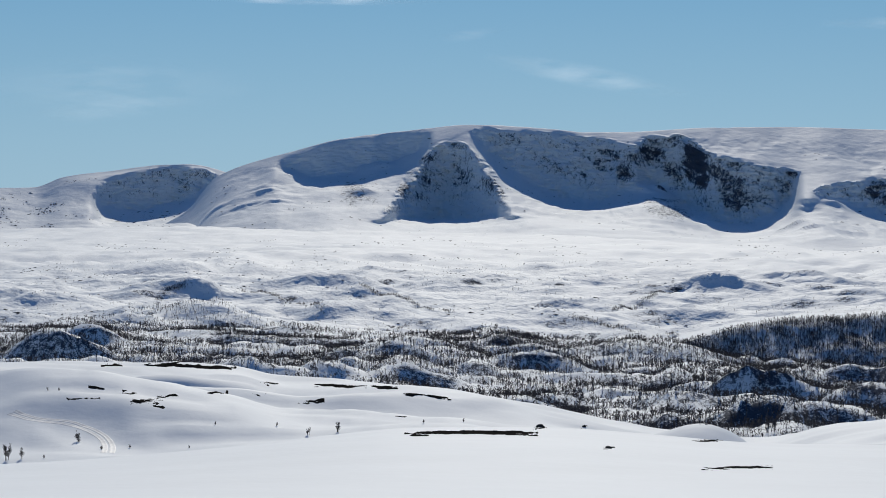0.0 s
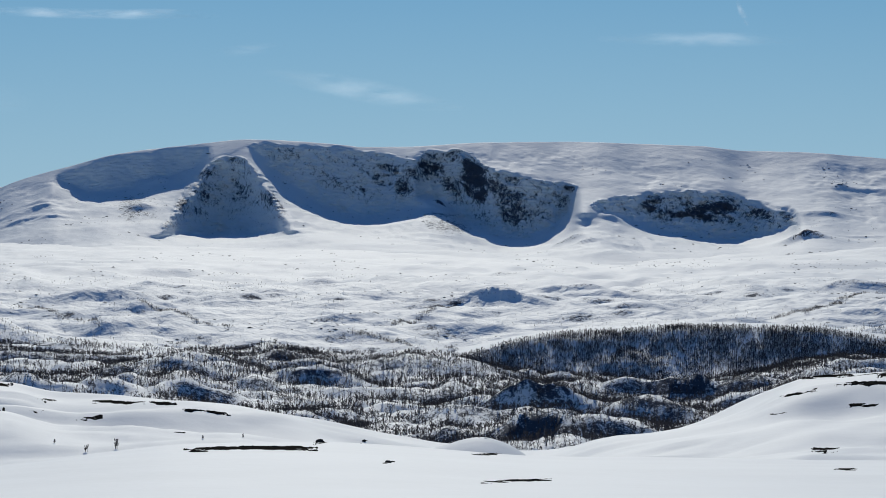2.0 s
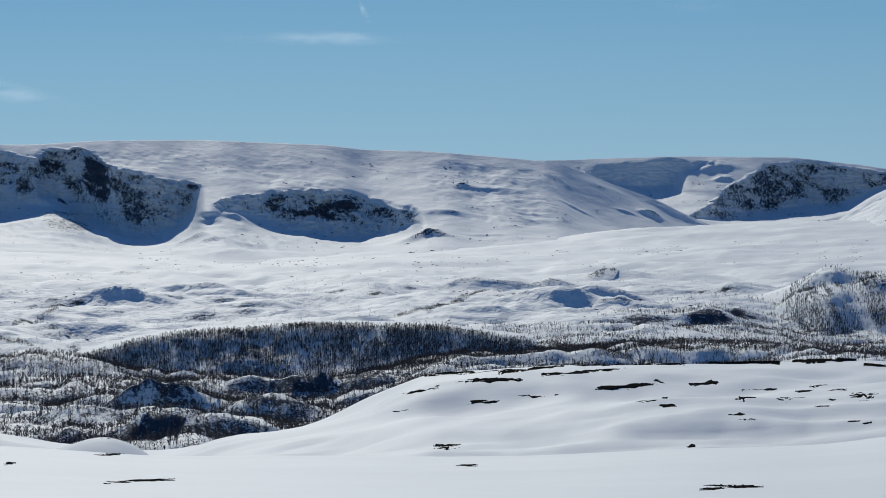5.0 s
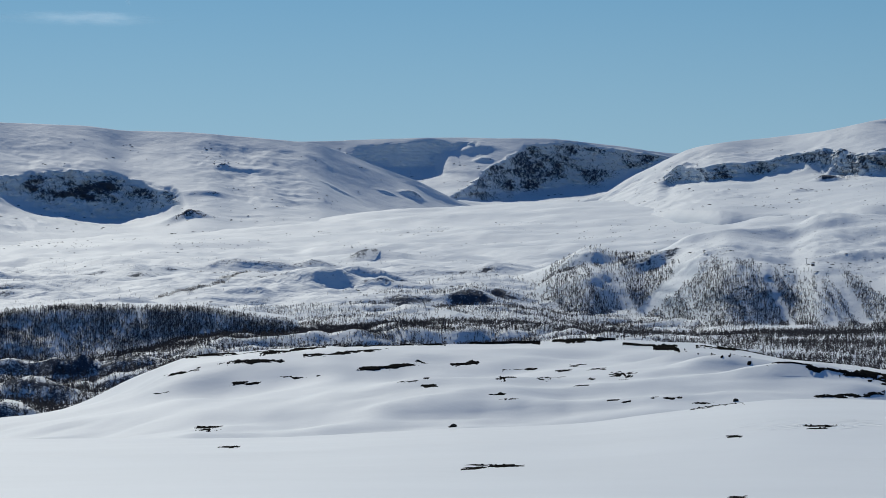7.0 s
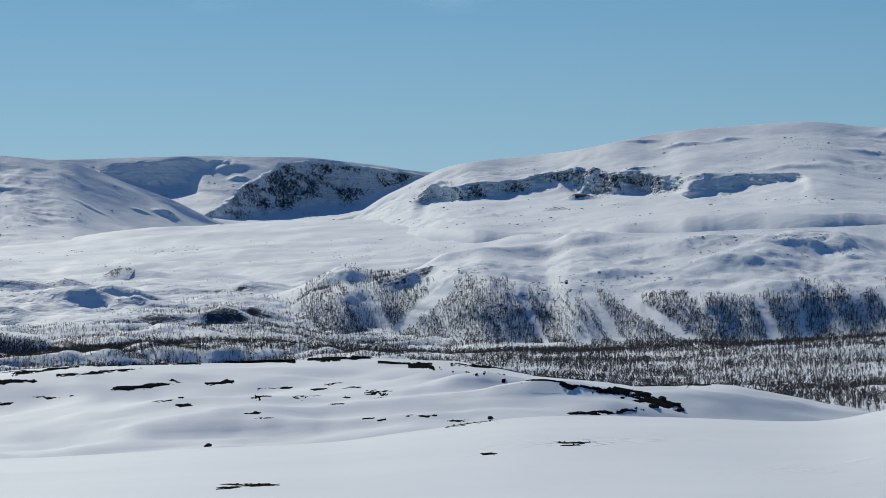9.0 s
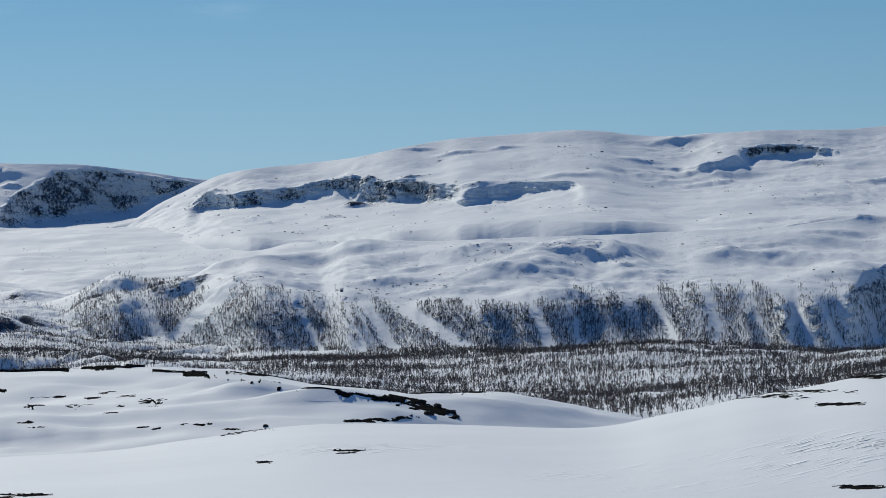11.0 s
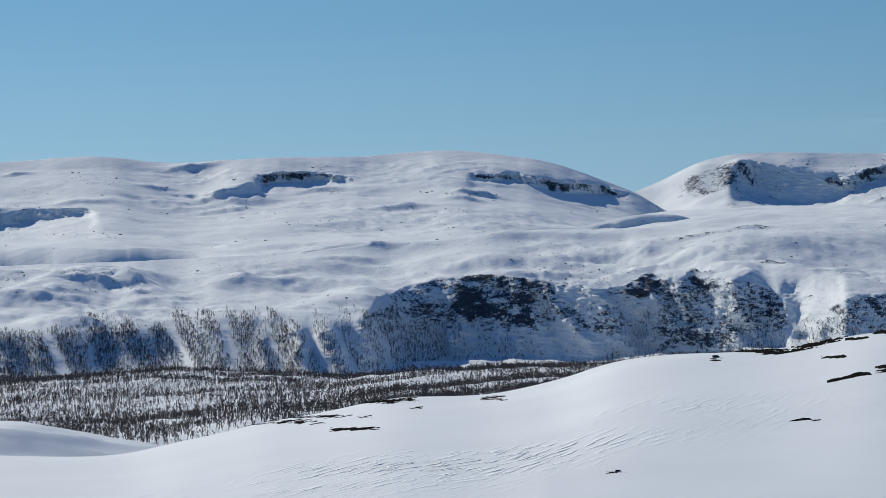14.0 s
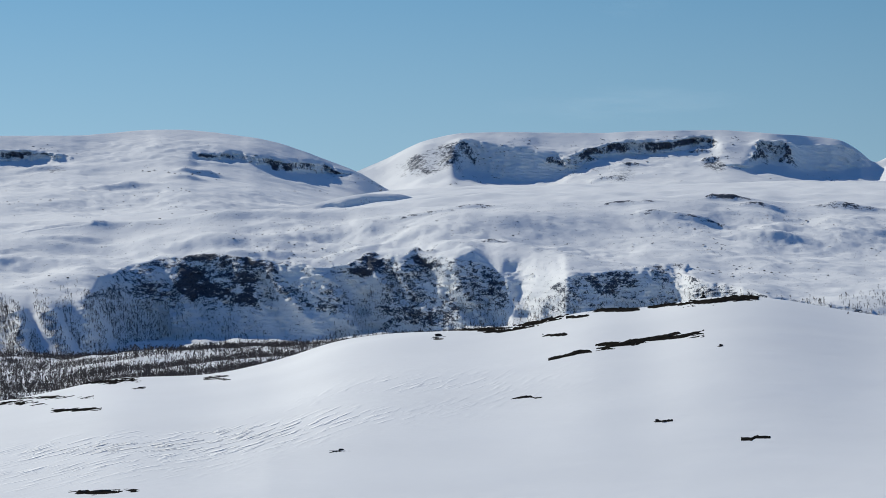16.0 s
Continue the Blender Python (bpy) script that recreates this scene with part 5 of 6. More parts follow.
def heath(stops, thick, rng, proud=0.14, label="dark bare heath melted out of the snow", buried=0.42):
    """Bare heath along the stops (bearing, dip): a low uneven mound that breaks through the snow."""
    b0, b1 = stops[0][0], stops[-1][0]
    few = np.linspace(b0, b1, 9)
    d = curve(stops, few)
    near_side = np.array([spot(bb, dd - thick * 0.6) for bb, dd in zip(few, d)])
    far_side = np.array([spot(bb, dd + thick * 0.5) for bb, dd in zip(few, d)])
    far_side = np.clip(far_side, near_side + 0.8, near_side + 9.0)
    rc = float(near_side.mean())
    metre = rc * math.pi / 180
    cols, rows = int(np.clip((b1 - b0) * metre / 0.16, 30, 190)), 15
    t = np.linspace(0, 1, cols)
    bb = b0 + (b1 - b0) * t
    seed = rng.randint(0, 999)
    x = (bb - b0) * metre
    r0, r1 = np.interp(bb, few, near_side), np.interp(bb, few, far_side)
    wander = 0.5 * (r1 - r0) * fbm(x / 4.0, x * 0 + 2, 3, seed + 1)
    v = np.linspace(-0.25, 1.25, rows)[:, None]
    rr = (r0 + wander) + (r1 - r0) * v
    X = np.broadcast_to(x, rr.shape)
    body = (1 - (2 * v - 1) ** 2) * np.clip(1.15 * np.sin(np.pi * t) ** 0.9, 0, 1)
    field = 1.0 * body - buried - 0.25 * step(np.abs(2 * t - 1), 0.5, 1.0) + 2.2 * fbm(X / 1.5, (rr - rc) / 1.1, 5, seed + 3, 0.7) + 0.5 * fbm(X / 5.0, (rr - rc) / 3.0, 2, seed + 8)
    lift = 0.5 * proud * np.clip(field, -0.6, 0.9) * (rc / 300)
    lift[0], lift[-1], lift[:, 0], lift[:, -1] = -0.12, -0.12, -0.12, -0.12
    B_ = np.broadcast_to(bb, rr.shape)
    z = land_height(B_, rr) + lift
    co = np.stack([rr * np.sin(np.radians(B_)), rr * np.cos(np.radians(B_)), z], -1).reshape(-1, 3)
    i = np.arange(rows * cols).reshape(rows, cols)
    faces = np.stack([i[:-1, :-1], i[:-1, 1:], i[1:, 1:], i[1:, :-1]], -1).reshape(-1, 4)
    origin = co.mean(0)
    ob = tagged(new("heath_patch", raw_mesh(bpy.data.meshes.new("heath_patch"), co - origin, faces, HEATH)), label, "heath patch", "bare patches on the near slopes")
    ob.location = origin
    for k in range(int(min(b1 - b0, 1.5) * 5)):
        j = rng.randrange(cols // 5, cols - cols // 5)
        size = rng.uniform(0.03, 0.09)
        stone = new("stone", rng.choice(STONES))
        stone.parent = ob
        stone.location = Vector(co[7 * cols + j]) + Vector((0, 0, size * 0.2)) - ob.location
        stone.rotation_euler.z = rng.uniform(0, 6.28)
        stone.scale = (size * rng.uniform(0.8, 1.8), size, size)
    return ob


# thickness, height above the snow, line of the strip
STRIPS = [
    (0.10, 0.5, [(17.29, -3.24), (17.69, -3.23), (18.27, -3.23), (18.92, -3.24)]), (0.09, 0.3, [(13.17, -3.52), (13.68, -3.44), (14.14, -3.36), (14.71, -3.32)]), (0.06, 0.3, [(14.71, -3.32), (15.28, -3.32), (15.97, -3.31), (17.01, -3.32)]),
    (0.05, 0.16, [(14.08, -3.57), (14.83, -3.5), (15.86, -3.41)]), (0.06, 0.2, [(12.54, -3.71), (13, -3.67), (13.74, -3.66)]), (0.07, 0.2, [(15.17, -3.85), (15.86, -3.79), (16.66, -3.67)]), (0.06, 0.2, [(17.06, -3.77), (17.46, -3.72), (17.69, -3.7)]),
    (0.08, 0.4, [(19.13, -3.23), (19.53, -3.26), (19.93, -3.24), (20.44, -3.2)]), (0.04, 0.2, [(20.56, -3.32), (21.13, -3.34), (21.7, -3.35)]), (0.11, 0.4, [(21.18, -3.37), (21.58, -3.38), (21.87, -3.43)]),
    (0.08, 0.3, [(21.81, -3.41), (22.38, -3.5), (23.18, -3.59)]), (0.05, 0.2, [(22.04, -3.36), (22.84, -3.4), (23.63, -3.46)]), (0.07, 0.2, [(23.46, -3.67), (23.97, -3.73), (24.42, -3.77)]), (0.08, 0.25, [(24.19, -3.79), (24.65, -3.82), (25.1, -3.87)]),
    (0.05, 0.2, [(23.63, -3.48), (24.31, -3.5), (25.1, -3.63)]), (0.05, 0.14, [(24.42, -4.35), (25.1, -4.32), (25.86, -4.28)]), (0.05, 0.14, [(17.26, -5.87), (17.81, -5.81), (18.41, -5.74)]),
    (0.09, 0.3, [(24.91, -3.9), (25.54, -3.89), (26.11, -3.89)]), (0.12, 0.3, [(25.71, -4.02), (26.23, -4.13), (26.74, -4.28)]), (0.05, 0.2, [(24.4, -4.36), (25.2, -4.34), (26, -4.32)]), (0.06, 0.2, [(25.08, -3.7), (26.11, -3.7), (27.49, -3.77)]),
    (0.05, 0.14, [(21.92, -4.61), (22.34, -4.56), (22.91, -4.47)]), (0.04, 0.1, [(24.26, -4.99), (24.57, -4.97), (24.91, -4.92)]), (0.05, 0.1, [(22.68, -5.19), (22.85, -5.18), (23.02, -5.17)]),
    (0.06, 0.25, [(-6.1, -3.6), (-5.19, -3.64), (-4.17, -3.71)]), (0.07, 0.2, [(-6.92, -3.59), (-6.72, -3.59), (-6.46, -3.6)]), (0.05, 0.2, [(-2.62, -4.03), (-2.11, -4.05), (-1.53, -4.08)]), (0.06, 0.2, [(-1.48, -4.06), (-1.19, -4.08), (-0.9, -4.09)]),
    (0.06, 0.2, [(-1.13, -4.21), (-0.5, -4.25), (0.19, -4.32)]), (0.14, 0.35, [(-0.82, -4.95), (-0.27, -4.94), (0.76, -4.94), (1.97, -4.95)]), (0.04, 0.15, [(-4.79, -4.19), (-4.57, -4.18), (-4.34, -4.17)]),
    (0.05, 0.2, [(12.34, -3.72), (12.85, -3.66), (13.7, -3.66)]), (0.04, 0.14, [(11.25, -3.96), (11.71, -3.87), (12.05, -3.8)]), (0.06, 0.2, [(15.12, -3.85), (15.68, -3.8), (16.25, -3.73)]), (0.05, 0.16, [(11.71, -3.57), (12.85, -3.49), (13.53, -3.44)]),
    (0.06, 0.25, [(41.94, -2.35), (42.63, -2.36), (43.26, -2.34)]), (0.06, 0.25, [(42.54, -2.39), (42.97, -2.39), (43.43, -2.35)]), (0.09, 0.35, [(43.26, -2.3), (43.89, -2.18), (44.46, -2.04)]), (0.09, 0.35, [(44.78, -1.95), (45.38, -1.93), (45.89, -1.9)]),
    (0.07, 0.3, [(46, -1.93), (46.52, -1.87), (46.92, -1.81)]), (0.13, 0.4, [(46.69, -1.81), (47.31, -1.74), (48.28, -1.69)]), (0.07, 0.2, [(43.98, -2.96), (44.46, -2.88), (44.92, -2.82)]), (0.10, 0.3, [(44.92, -2.73), (45.72, -2.64), (46.52, -2.53), (47.2, -2.45)]),
    (0.05, 0.2, [(43.87, -2.48), (44.12, -2.48), (44.41, -2.48)]), (0.05, 0.2, [(44.35, -2.13), (44.63, -2.11), (44.92, -2.08)]), (0.04, 0.12, [(43.2, -3.79), (43.6, -3.76), (43.91, -3.74)]), (0.04, 0.12, [(46.12, -4.25), (46.35, -4.24), (46.54, -4.23)]), (0.04, 0.12, [(47.88, -4.58), (48.11, -4.57), (48.51, -4.54)]),
]
# bearing, dip, width, thickness
PATCHES = [
    [(1.99, -4.88, 0.21, 0.07), (2.87, -4.88, 0.11, 0.05), (3.37, -5.3, 0.18, 0.06), (5.36, -5.12, 0.46, 0.08), (5.96, -5.67, 1.03, 0.07), (-7.26, -4.3, 0.48, 0.07), (-5.97, -4.34, 0.50, 0.15), (-2.68, -4.37, 0.39, 0.10), (-3.54, -3.98, 0.32, 0.07), (-6.31, -4.18, 0.25, 0.05), (-6.95, -4.1, 0.30, 0.08), (-5.53, -4.25, 0.37, 0.05), (-3.65, -4.24, 0.30, 0.05), (-0.9, -4.67, 0.25, 0.03), (5.22, -4.82, 0.46, 0.06)],
    [(12.19, -5, 0.41, 0.10), (12.6, -5.38, 0.34, 0.07), (12.96, -4.11, 0.41, 0.06), (11.25, -4.3, 0.41, 0.05), (14.44, -3.94, 0.11, 0.05), (13.99, -4, 0.25, 0.03), (16.25, -4.1, 0.28, 0.05), (16.58, -4.16, 0.23, 0.07), (16.58, -4.03, 0.07, 0.05)],
    [(17.14, -4.99, 0.16, 0.06), (18.24, -3.97, 0.34, 0.07), (19.01, -4.01, 0.25, 0.09), (19.3, -3.98, 0.18, 0.07), (20.59, -3.93, 0.41, 0.16), (19.78, -4.16, 0.28, 0.07), (19.96, -4.02, 0.16, 0.07), (18.55, -3.84, 0.57, 0.06), (18.27, -4.44, 0.32, 0.06), (12.93, -4.12, 0.46, 0.06), (20.39, -4.47, 0.18, 0.06), (20.65, -4.5, 0.14, 0.07), (21.24, -4.39, 0.16, 0.05), (21.59, -4.4, 0.28, 0.08)],
    [(22.21, -4.49, 0.32, 0.06), (22.86, -4.49, 0.28, 0.07), (22.9, -6.38, 0.30, 0.07), (22.79, -5.16, 0.28, 0.05), (24.57, -4.92, 0.69, 0.05), (16.6, -4.02, 0.09, 0.06), (16.66, -4.16, 0.25, 0.07), (16.2, -4.09, 0.32, 0.03), (13.68, -3.99, 0.28, 0.03), (14.02, -4, 0.28, 0.03), (18.04, -4.34, 0.28, 0.05), (19.41, -3.85, 0.28, 0.06), (20.04, -3.82, 0.30, 0.06), (19.7, -3.74, 0.30, 0.05)],
    [(17.98, -5.77, 0.87, 0.08), (34.47, -3.96, 0.73, 0.09), (33.49, -3.69, 1.83, 0.09), (34.96, -5.63, 0.92, 0.09), (32.67, -3.81, 1.72, 0.10), (34.84, -3.37, 1.26, 0.10), (34.44, -3.96, 0.69, 0.08), (35.7, -3.54, 0.23, 0.06), (37.3, -3.34, 0.39, 0.07), (39.79, -4.86, 0.32, 0.05)],
    [(33.23, -3.76, 0.69, 0.09), (34.87, -3.4, 1.26, 0.10), (34.47, -3.96, 0.71, 0.07), (37.28, -3.31, 0.37, 0.06), (35.03, -5.61, 1.03, 0.08), (39.8, -4.84, 0.34, 0.06), (41.78, -2.52, 0.21, 0.08), (47.51, -2.72, 0.21, 0.06), (42.29, -2.34, 1.38, 0.06)],
]
patch_rng = random.Random(5)
for thick, proud, stops in STRIPS:
    heath(stops, thick * (0.8 if thick < 0.09 else 1.15), patch_rng, proud * 1.2, "long dark strip of bare heath on the snowy brow", 0.16)
for group in PATCHES:
    for bearing, dip, wide, deep in group:
        tilt = patch_rng.uniform(-0.1, 0.35) * deep
        heath([(bearing - wide * 0.75, dip - tilt), (bearing, dip), (bearing + wide * 0.75, dip + tilt)], deep * 0.7, patch_rng, 0.06 + 0.4 * deep, buried=0.5)


def place(bearing, dip):
    """The place on the ground at that bearing and dip."""
    r = spot(bearing, dip)
    z = float(land_height(np.array([bearing]), np.array([r]))[0])
    return Vector((r * math.sin(radians(bearing)), r * math.cos(radians(bearing)), z)), r


def part(name, bm, mat, parent, label=""):
    me = bpy.data.meshes.new(name)
    bm.to_mesh(me)
    bm.free()
    me.materials.append(mat)
    ob = new(name, me)
    ob.parent = parent
    return tagged(ob, label)


def limb(bm, p, q, r0, r1, sides=5):
    """A tapered limb from p to q."""
    d = (q - p).normalized()
    u = d.orthogonal().normalized()
    v = d.cross(u)
    rings = []
    for c, r in ((p, r0), (q, r1)):
        rings.append([bm.verts.new(c + (u * math.cos(6.283 * k / sides) + v * math.sin(6.283 * k / sides)) * r) for k in range(sides)])
    for k in range(sides):
        bm.faces.new((rings[0][k], rings[0][(k + 1) % sides], rings[1][(k + 1) % sides], rings[1][k]))


def birch(base, tall, seed):
    """A small bare birch: several stems, limbs and fine twigs."""
    rng = random.Random(seed)
    tree = tagged(new("birch"), "small leafless birch standing in the snow", "tree", "young birches in the snow")
    tree.location = base
    stems, crown = bmesh.new(), bmesh.new()
    for _ in range(rng.randint(2, 4)):
        p = Vector((rng.uniform(-0.1, 0.1) * tall, rng.uniform(-0.1, 0.1) * tall, -0.15))
        lean = Vector((rng.uniform(-0.18, 0.18), rng.uniform(-0.18, 0.18), 1))
        high = tall * rng.uniform(0.7, 1.0)
        joints = [p + Vector((lean.x * f * f, lean.y * f * f, f)) * high for f in (0, 0.3, 0.65, 1.0)]
        for k in range(3):
            limb(stems, joints[k], joints[k + 1], 0.03 * tall * (1 - 0.3 * k) * 0.7, 0.03 * tall * (0.7 - 0.3 * k) * 0.7 + 0.004)
        for _ in range(22):
            f = rng.uniform(0.25, 0.95)
            a = p + Vector((lean.x * f * f, lean.y * f * f, f)) * high
            ang = rng.uniform(0, 6.28)
            reach = tall * rng.uniform(0.1, 0.26) * (1.2 - f)
            b = a + Vector((math.cos(ang) * reach, math.sin(ang) * reach, reach * rng.uniform(0.6, 1.4)))
            limb(crown, a, b, 0.009 * tall, 0.004 * tall, 3)
            for _ in range(5):
                c = a.lerp(b, rng.uniform(0.4, 1))
                e = c + Vector((rng.uniform(-1, 1), rng.uniform(-1, 1), rng.uniform(0.2, 1.2))) * reach * 0.5
                limb(crown, c, e, 0.012 * tall, 0.006 * tall, 3)
    part("trunk", stems, BARK, tree)
    part("crown", crown, TWIG, tree, "fine dark leafless twigs")
    return tree


# bearing, dip, apparent width, height in degrees
BIRCHES = [(-7.37, -5.16, 0.09, 0.25), (-2.73, -5.04, 0.06, 0.18), (-2.13, -4.99, 0.08, 0.23), (-3.37, -4.87, 0.05, 0.11), (-4.61, -4.83, 0.05, 0.10), (-8.79, -5.52, 0.14, 0.39), (-8.5, -5.49, 0.11, 0.25), (-8.05, -5.47, 0.06, 0.11), (-6.9, -5.31, 0.06, 0.11), (-6.33, -5.29, 0.05, 0.09), (-7.35, -5.15, 0.05, 0.14), (-5.14, -5.3, 0.05, 0.09), (-7.97, -4.12, 0.06, 0.11), (-7.74, -4.11, 0.06, 0.10), (-0.39, -4.8, 0.05, 0.09), (0.42, -4.78, 0.05, 0.11), (49.69, -1.9, 0.09, 0.11), (50.03, -2.03, 0.09, 0.09)]
for k, (bearing, dip, wide, tall) in enumerate(BIRCHES):
    base, r = place(bearing, dip)
    birch(base, r * math.radians(tall) * 1.05, 60 + k)


def cairn(bearing, dip, size):
    """A knee-high heap of stones on the brow."""
    base, r = place(bearing, dip)
    heap = tagged(new("cairn"), "small dark cairn of piled stones on the snowy brow", "cairn")
    heap.location = base
    rng = random.Random(8)
    for k, (x, y, z, w) in enumerate(((-0.5, 0, 0.25, 0.5), (0.45, 0.1, 0.25, 0.55), (0, 0.4, 0.25, 0.5), (-0.2, -0.1, 0.75, 0.42), (0.25, 0.1, 0.8, 0.4), (0, 0, 1.25, 0.36), (0.03, 0, 1.65, 0.22))):
        stone = new("stone", STONES[k % 5])
        stone.parent = heap
        stone.location = Vector((x, y, z)) * size
        stone.rotation_euler.z = rng.uniform(0, 6)
        stone.scale = [w * size * f for f in (1.1, 1.0, 0.75)]


cairn(*[(47.14, -1.71, 0.11, 0.11)][0][:2], 0.28)


def boulder(bearing, dip, wide, seed):
    base, r = place(bearing, dip)
    size = r * math.radians(wide) / 2
    ob = tagged(new("boulder", STONES[seed % 5]), "dark boulder half buried in the snow", "boulder", "boulders on the near slopes")
    ob.location = base + Vector((0, 0, size * 0.2))
    ob.rotation_euler.z = seed * 1.3
    ob.scale = (size, size * 0.8, size * 0.75)


for k, (bearing, dip, wide, high) in enumerate([(1.99, -4.88, 0.18, 0.09), (2.87, -4.88, 0.10, 0.06), (3.36, -5.3, 0.15, 0.07), (17.14, -4.99, 0.16, 0.08), (16.43, -3.66, 0.07, 0.05), (21.41, -3.34, 0.11, 0.07), (20.39, -3.24, 0.11, 0.07), (19.99, -3.25, 0.10, 0.06), (22.86, -4.47, 0.14, 0.07), (20.13, -3.23, 0.18, 0.09), (19.22, -3.23, 0.11, 0.06), (26.53, -4.22, 0.11, 0.07), (26.01, -3.99, 0.21, 0.10), (26.35, -4.07, 0.23, 0.13), (26.61, -4.18, 0.19, 0.11), (26.18, -4.23, 0.25, 0.14), (26.71, -4.28, 0.18, 0.09), (41.78, -2.51, 0.16, 0.10), (47.5, -2.71, 0.10, 0.06), (39.8, -4.83, 0.11, 0.06), (46.35, -4.23, 0.10, 0.05), (46.63, -2.45, 0.11, 0.06)]):
    boulder(bearing, dip, wide, k)


def snow_track(stops, gauge=0.9):
    """Twin ruts pressed into the snow along the stops (bearing, range)."""
    mat, n, l, b = node_material("pressed_snow")
    l.new(ramp_node(n, l, noise_node(n, l, 2.5, 4), [(0.35, (0.46, 0.49, 0.52)), (0.65, (0.60, 0.63, 0.66))]), b.inputs["Base Color"])
    b.inputs["Roughness"].default_value = 0.7
    pts = [place(bb, dd)[0] for bb, dd in stops]
    line = []
    for k in range(len(pts) - 1):
        for f in np.linspace(0, 1, 24, endpoint=False):
            a, b_, c, d = pts[max(k - 1, 0)], pts[k], pts[k + 1], pts[min(k + 2, len(pts) - 1)]
            line.append(0.5 * ((2 * b_) + (c - a) * f + (2 * a - 5 * b_ + 4 * c - d) * f * f + (3 * b_ - a - 3 * c + d) * f ** 3))
    track = None
    for side in (-1, 1):
        bm = bmesh.new()
        last = None
        for k in range(1, len(line) - 1):
            across = (line[k + 1] - line[k - 1]).cross(Vector((0, 0, 1))).normalized()
            row = []
            for o, dz in ((-0.36, 0.008), (-0.26, 0.022), (0, 0.012), (0.26, 0.022), (0.36, 0.008)):
                q = line[k] + across * (side * gauge / 2 + o)
                bb, rr = math.degrees(math.atan2(q.x, q.y)), math.hypot(q.x, q.y)
                q.z = float(land_height(np.array([bb]), np.array([rr]))[0]) + dz
                row.append(bm.verts.new(q))
            if last:
                for m in range(4):
                    bm.faces.new((last[m], last[m + 1], row[m + 1], row[m]))
            last = row
        if track is None:
            track = tagged(new("snow_track"), "pair of curving vehicle ruts pressed into the snow", "track", "", "structure")
        part("rut", bm, mat, track)


snow_track([(-8.7, -4.59), (-8.25, -4.7), (-7.69, -4.79), (-7.24, -4.91), (-6.9, -5.07), (-6.76, -5.23), (-6.78, -5.38)])


# ---------------------------------------------------------------- the top of a ski lift on the valley side
def hill_place(bearing, dip):
    az, dips, r, z, _ = HILL[1]
    j = int(np.searchsorted(az, bearing))
    seen = np.degrees(np.arctan2(z[:, j], r[:, j]))
    i = int(np.argmin(np.abs(seen - dip)))
    return Vector((r[i, j] * math.sin(radians(bearing)), r[i, j] * math.cos(radians(bearing)), z[i, j]))


def block(bm, centre, size, slope=0.0):
    """A box whose top leans in by the share slope."""
    x, y, z = (q / 2 for q in size)
    low = [bm.verts.new(Vector(centre) + Vector(p)) for p in ((-x, -y, -z), (x, -y, -z), (x, y, -z), (-x, y, -z))]
    k = 1 - slope
    high = [bm.verts.new(Vector(centre) + Vector(p)) for p in ((-x, -y * k, z), (x, -y * k, z), (x, y * k, z), (-x, y * k, z))]
    bm.faces.new(low[::-1])
    bm.faces.new(high)
    for q in range(4):
        bm.faces.new((low[q], low[(q + 1) % 4], high[(q + 1) % 4], high[q]))


PLANKS = simple("weathered_planks", (0.07, 0.063, 0.057), (0.16, 0.145, 0.13), 1.5, 0.85, 0.3, 0.02)
STEEL = simple("galvanised_steel", (0.12, 0.12, 0.13), (0.24, 0.24, 0.25), 1.0, 0.5, 0.2, 0.01, 0.4)


def lift_hut(bearing, dip):
    hut = tagged(new("lift_hut"), "small dark timber hut at the top of a ski lift", "hut")
    hut.location = hill_place(bearing, dip) - Vector((0, 0, 0.4))
    walls = bmesh.new()
    block(walls, (0, 0, 0.75), (1.9, 1.7, 1.5))
    part("wall", walls, PLANKS, hut)
    roof = bmesh.new()
    block(roof, (0, 0, 1.75), (2.3, 2.1, 0.5), 0.8)
    part("roof", roof, SNOW_HILL, hut, "snow-covered pitched roof")
    door = bmesh.new()
    block(door, (0.3, -0.88, 0.72), (0.7, 0.06, 1.4))
    part("door", door, STEEL, hut)


def lift_mast(bearing, dip, tall):
    mast = tagged(new("lift_mast"), "slender grey steel ski lift mast standing in the snow", "mast", "masts of the ski lift")
    mast.location = hill_place(bearing, dip) - Vector((0, 0, 0.3))
    post = bmesh.new()
    limb(post, Vector((0, 0, 0)), Vector((0, 0, tall)), 0.2, 0.13, 8)
    part("post", post, STEEL, mast)
    arm = bmesh.new()
    block(arm, (0, 0, tall - 0.1), (2.2, 0.18, 0.2))
    part("crossarm", arm, STEEL, mast)
    for side in (-1, 1):
        wheel = bmesh.new()
        limb(wheel, Vector((side * 1.0, -0.08, tall - 0.3)), Vector((side * 1.0, 0.08, tall - 0.3)), 0.22, 0.22, 10)
        part("sheave", wheel, STEEL, mast)


lift_hut(24.4, -1.71)
lift_mast(24.27, -1.66, 4.2)

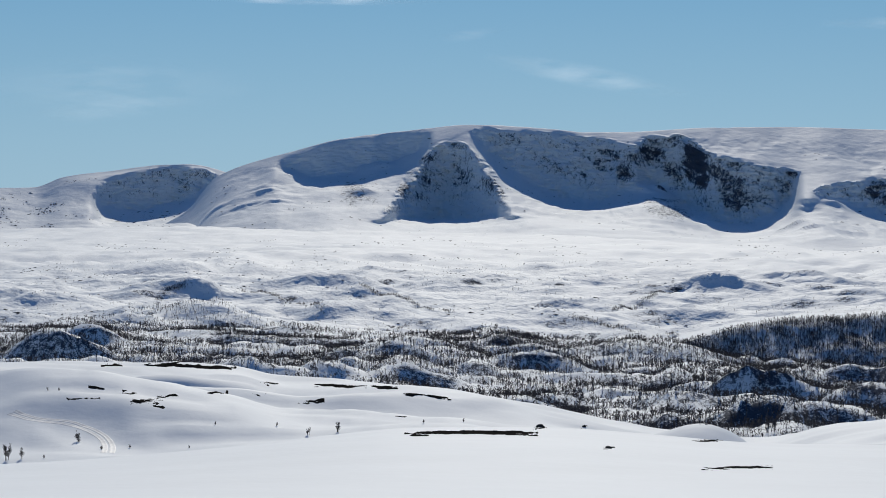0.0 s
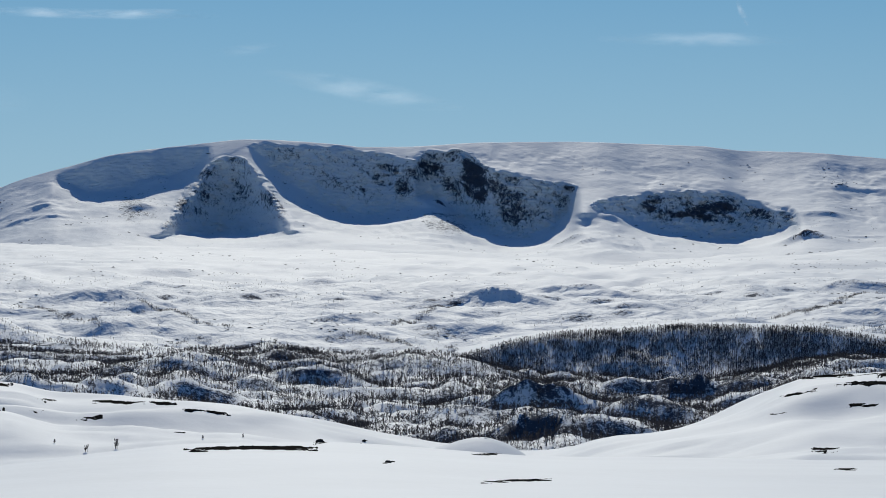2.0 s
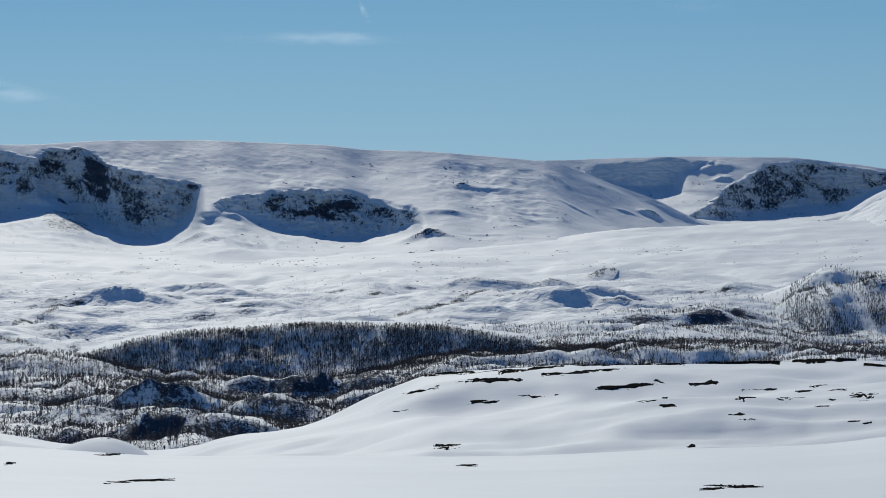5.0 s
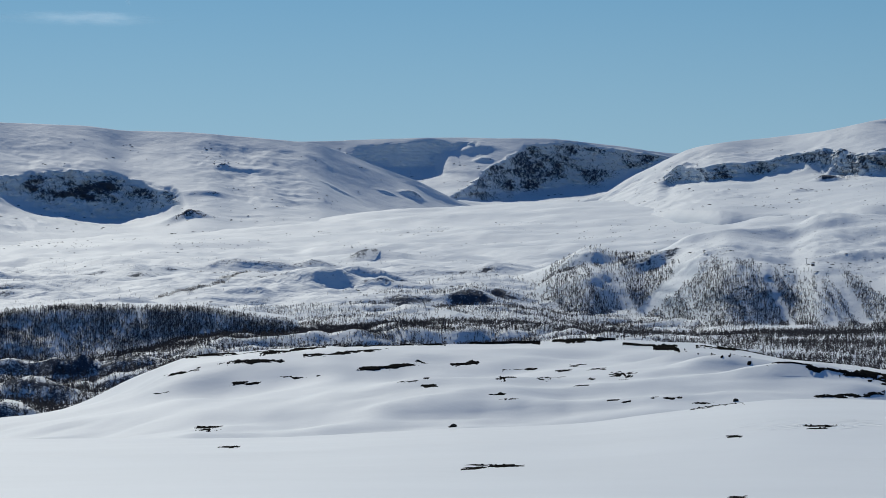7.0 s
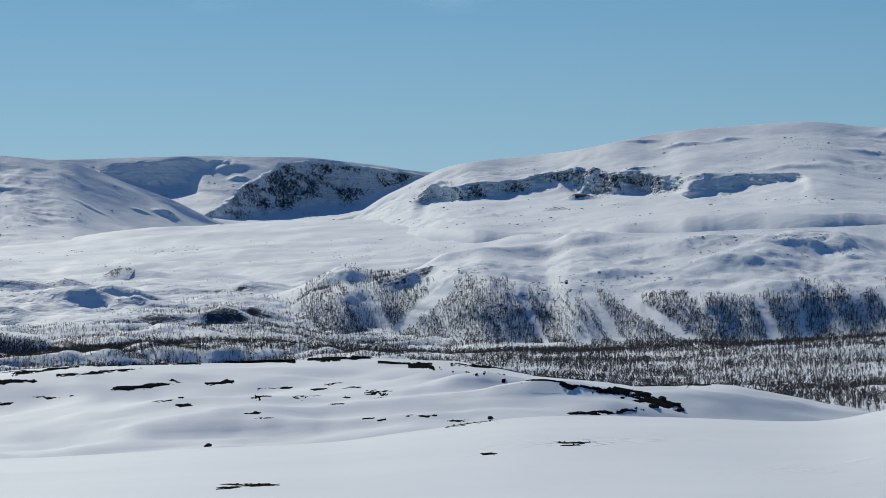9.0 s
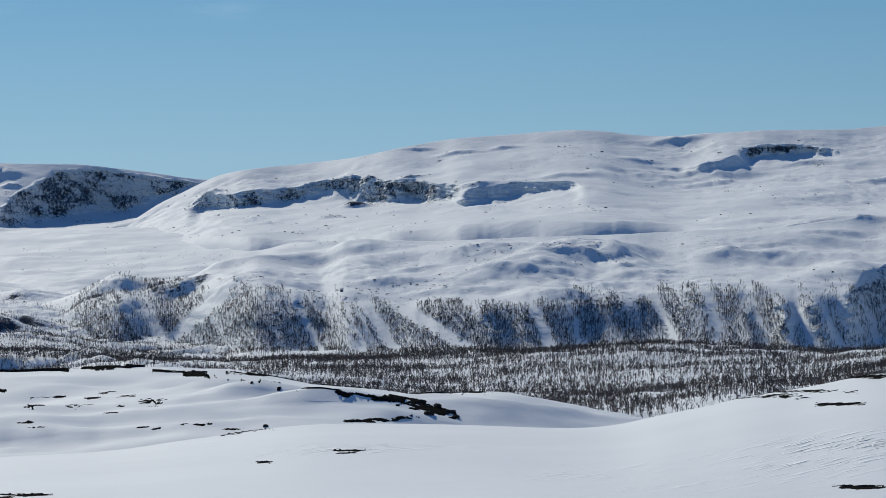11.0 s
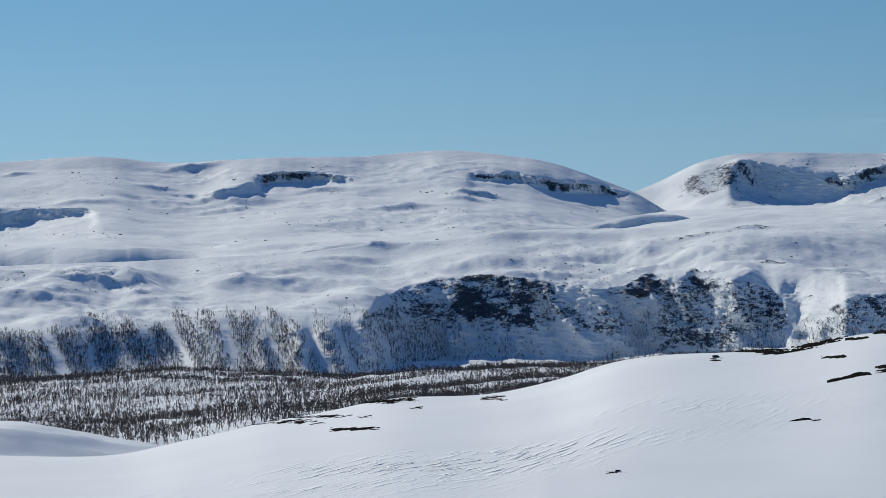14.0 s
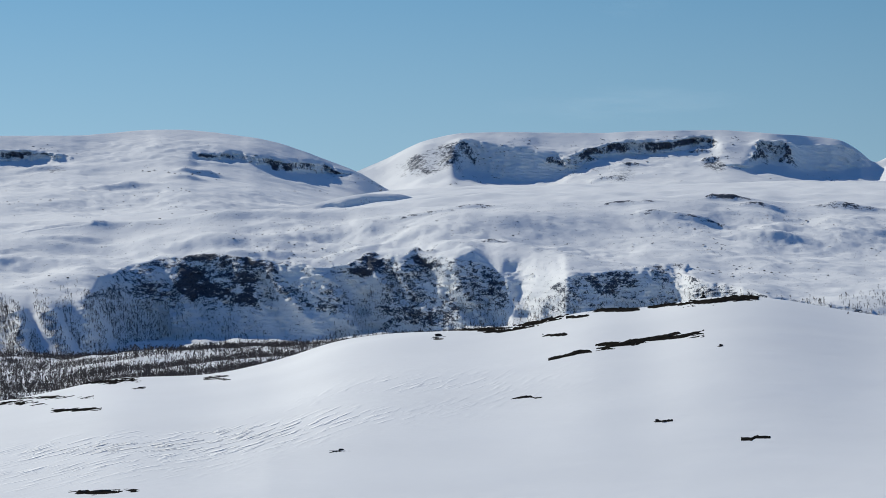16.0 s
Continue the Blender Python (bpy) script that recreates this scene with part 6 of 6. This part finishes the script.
# ---------------------------------------------------------------- thin cirrus
def cloud_material():
    mat, n, l, b = node_material("cirrus")
    n.remove(b)
    att = n.new("ShaderNodeAttribute")
    att.attribute_name = "wild"
    wisp = noise_node(n, l, 0.011, 6, 0.6, (1, 1, 5))
    fine = math_node(n, l, "MULTIPLY", math_node(n, l, "SUBTRACT", wisp, 0.36, True), 2.6, True)
    cover = math_node(n, l, "MULTIPLY", fine, att.outputs["Fac"], True)
    clear, lit, both = n.new("ShaderNodeBsdfTransparent"), n.new("ShaderNodeBsdfTranslucent"), n.new("ShaderNodeMixShader")
    lit.inputs[0].default_value = (0.86, 0.9, 0.95, 1)
    l.new(cover, both.inputs[0])
    l.new(clear.outputs[0], both.inputs[1])
    l.new(lit.outputs[0], both.inputs[2])
    l.new(both.outputs[0], n["Material Output"].inputs[0])
    return mat


CIRRUS = cloud_material()


def cirrus(a, b, wide, thick, bow=0.0):
    """A wisp of high ice cloud between two bearings and dips."""
    cols, rows = 60, 13
    u, v = np.meshgrid(np.linspace(0, 1, cols), np.linspace(-1, 1, rows))
    along = Vector((b[0] - a[0], b[1] - a[1])).normalized()
    off = v * wide / 2 * (0.5 + 0.8 * np.sin(u * np.pi)) + bow * 4 * u * (1 - u)
    bearing = a[0] + (b[0] - a[0]) * u - along.y * off
    dip = a[1] + (b[1] - a[1]) * u + along.x * off
    r = 4900 + 12 * np.sin(u * 9) * v
    ang, el = np.radians(bearing), np.radians(dip)
    soft = thick * np.sin(np.pi * u) ** 0.8 * (1 - v ** 2) ** 1.3
    me = grid_mesh("cirrus_cloud", r * np.sin(ang), r * np.cos(ang), r * np.tan(el), CIRRUS, None, soft)
    ob = tagged(new("cirrus_cloud", me), "thin white wisp of cirrus in the blue sky", "cloud", "cirrus wisps", "structure")
    ob.visible_shadow = False
    return ob


WISPS = [*zip([(0.75, 2.63), (-9.57, 2.02), (-0.05, 3.06)], [(4.98, 1.85), (-3.71, 2.05), (1.21, 3.09)], (0.4, 1.0, 0.14), (0.22, 0.09, 0.12)),
         *zip([(-6.07, 3.84), (7.57, 3.28), (-0.32, 2.96)], [(0.03, 3.71), (11.86, 3.23), (1.4, 3.17)], (0.18, 0.26, 0.2), (0.34, 0.24, 0.1)),
         *zip([(-2.57, 3.79), (-8.46, 1.35)], [(-0.28, 3.82), (-4.85, 1.82)], (0.12, 0.45), (0.2, 0.08)),
         *zip([(10.4, 4.05)], [(10.63, 3.51)], (0.12,), (0.4,)),
         *zip([(20.76, 4.03), (16.38, 3.98)], [(23.38, 3.93), (18.39, 4.12)], (0.4, 0.5), (0.07, 0.06)),
         *zip([(42.75, 2.14), (44.79, 4.17)], [(48.38, 2.27), (46.82, 4.09)], (0.6, 0.4), (0.08, 0.04))]
for (a, b, wide, thick) in WISPS:
    cirrus(a, b, wide, thick)
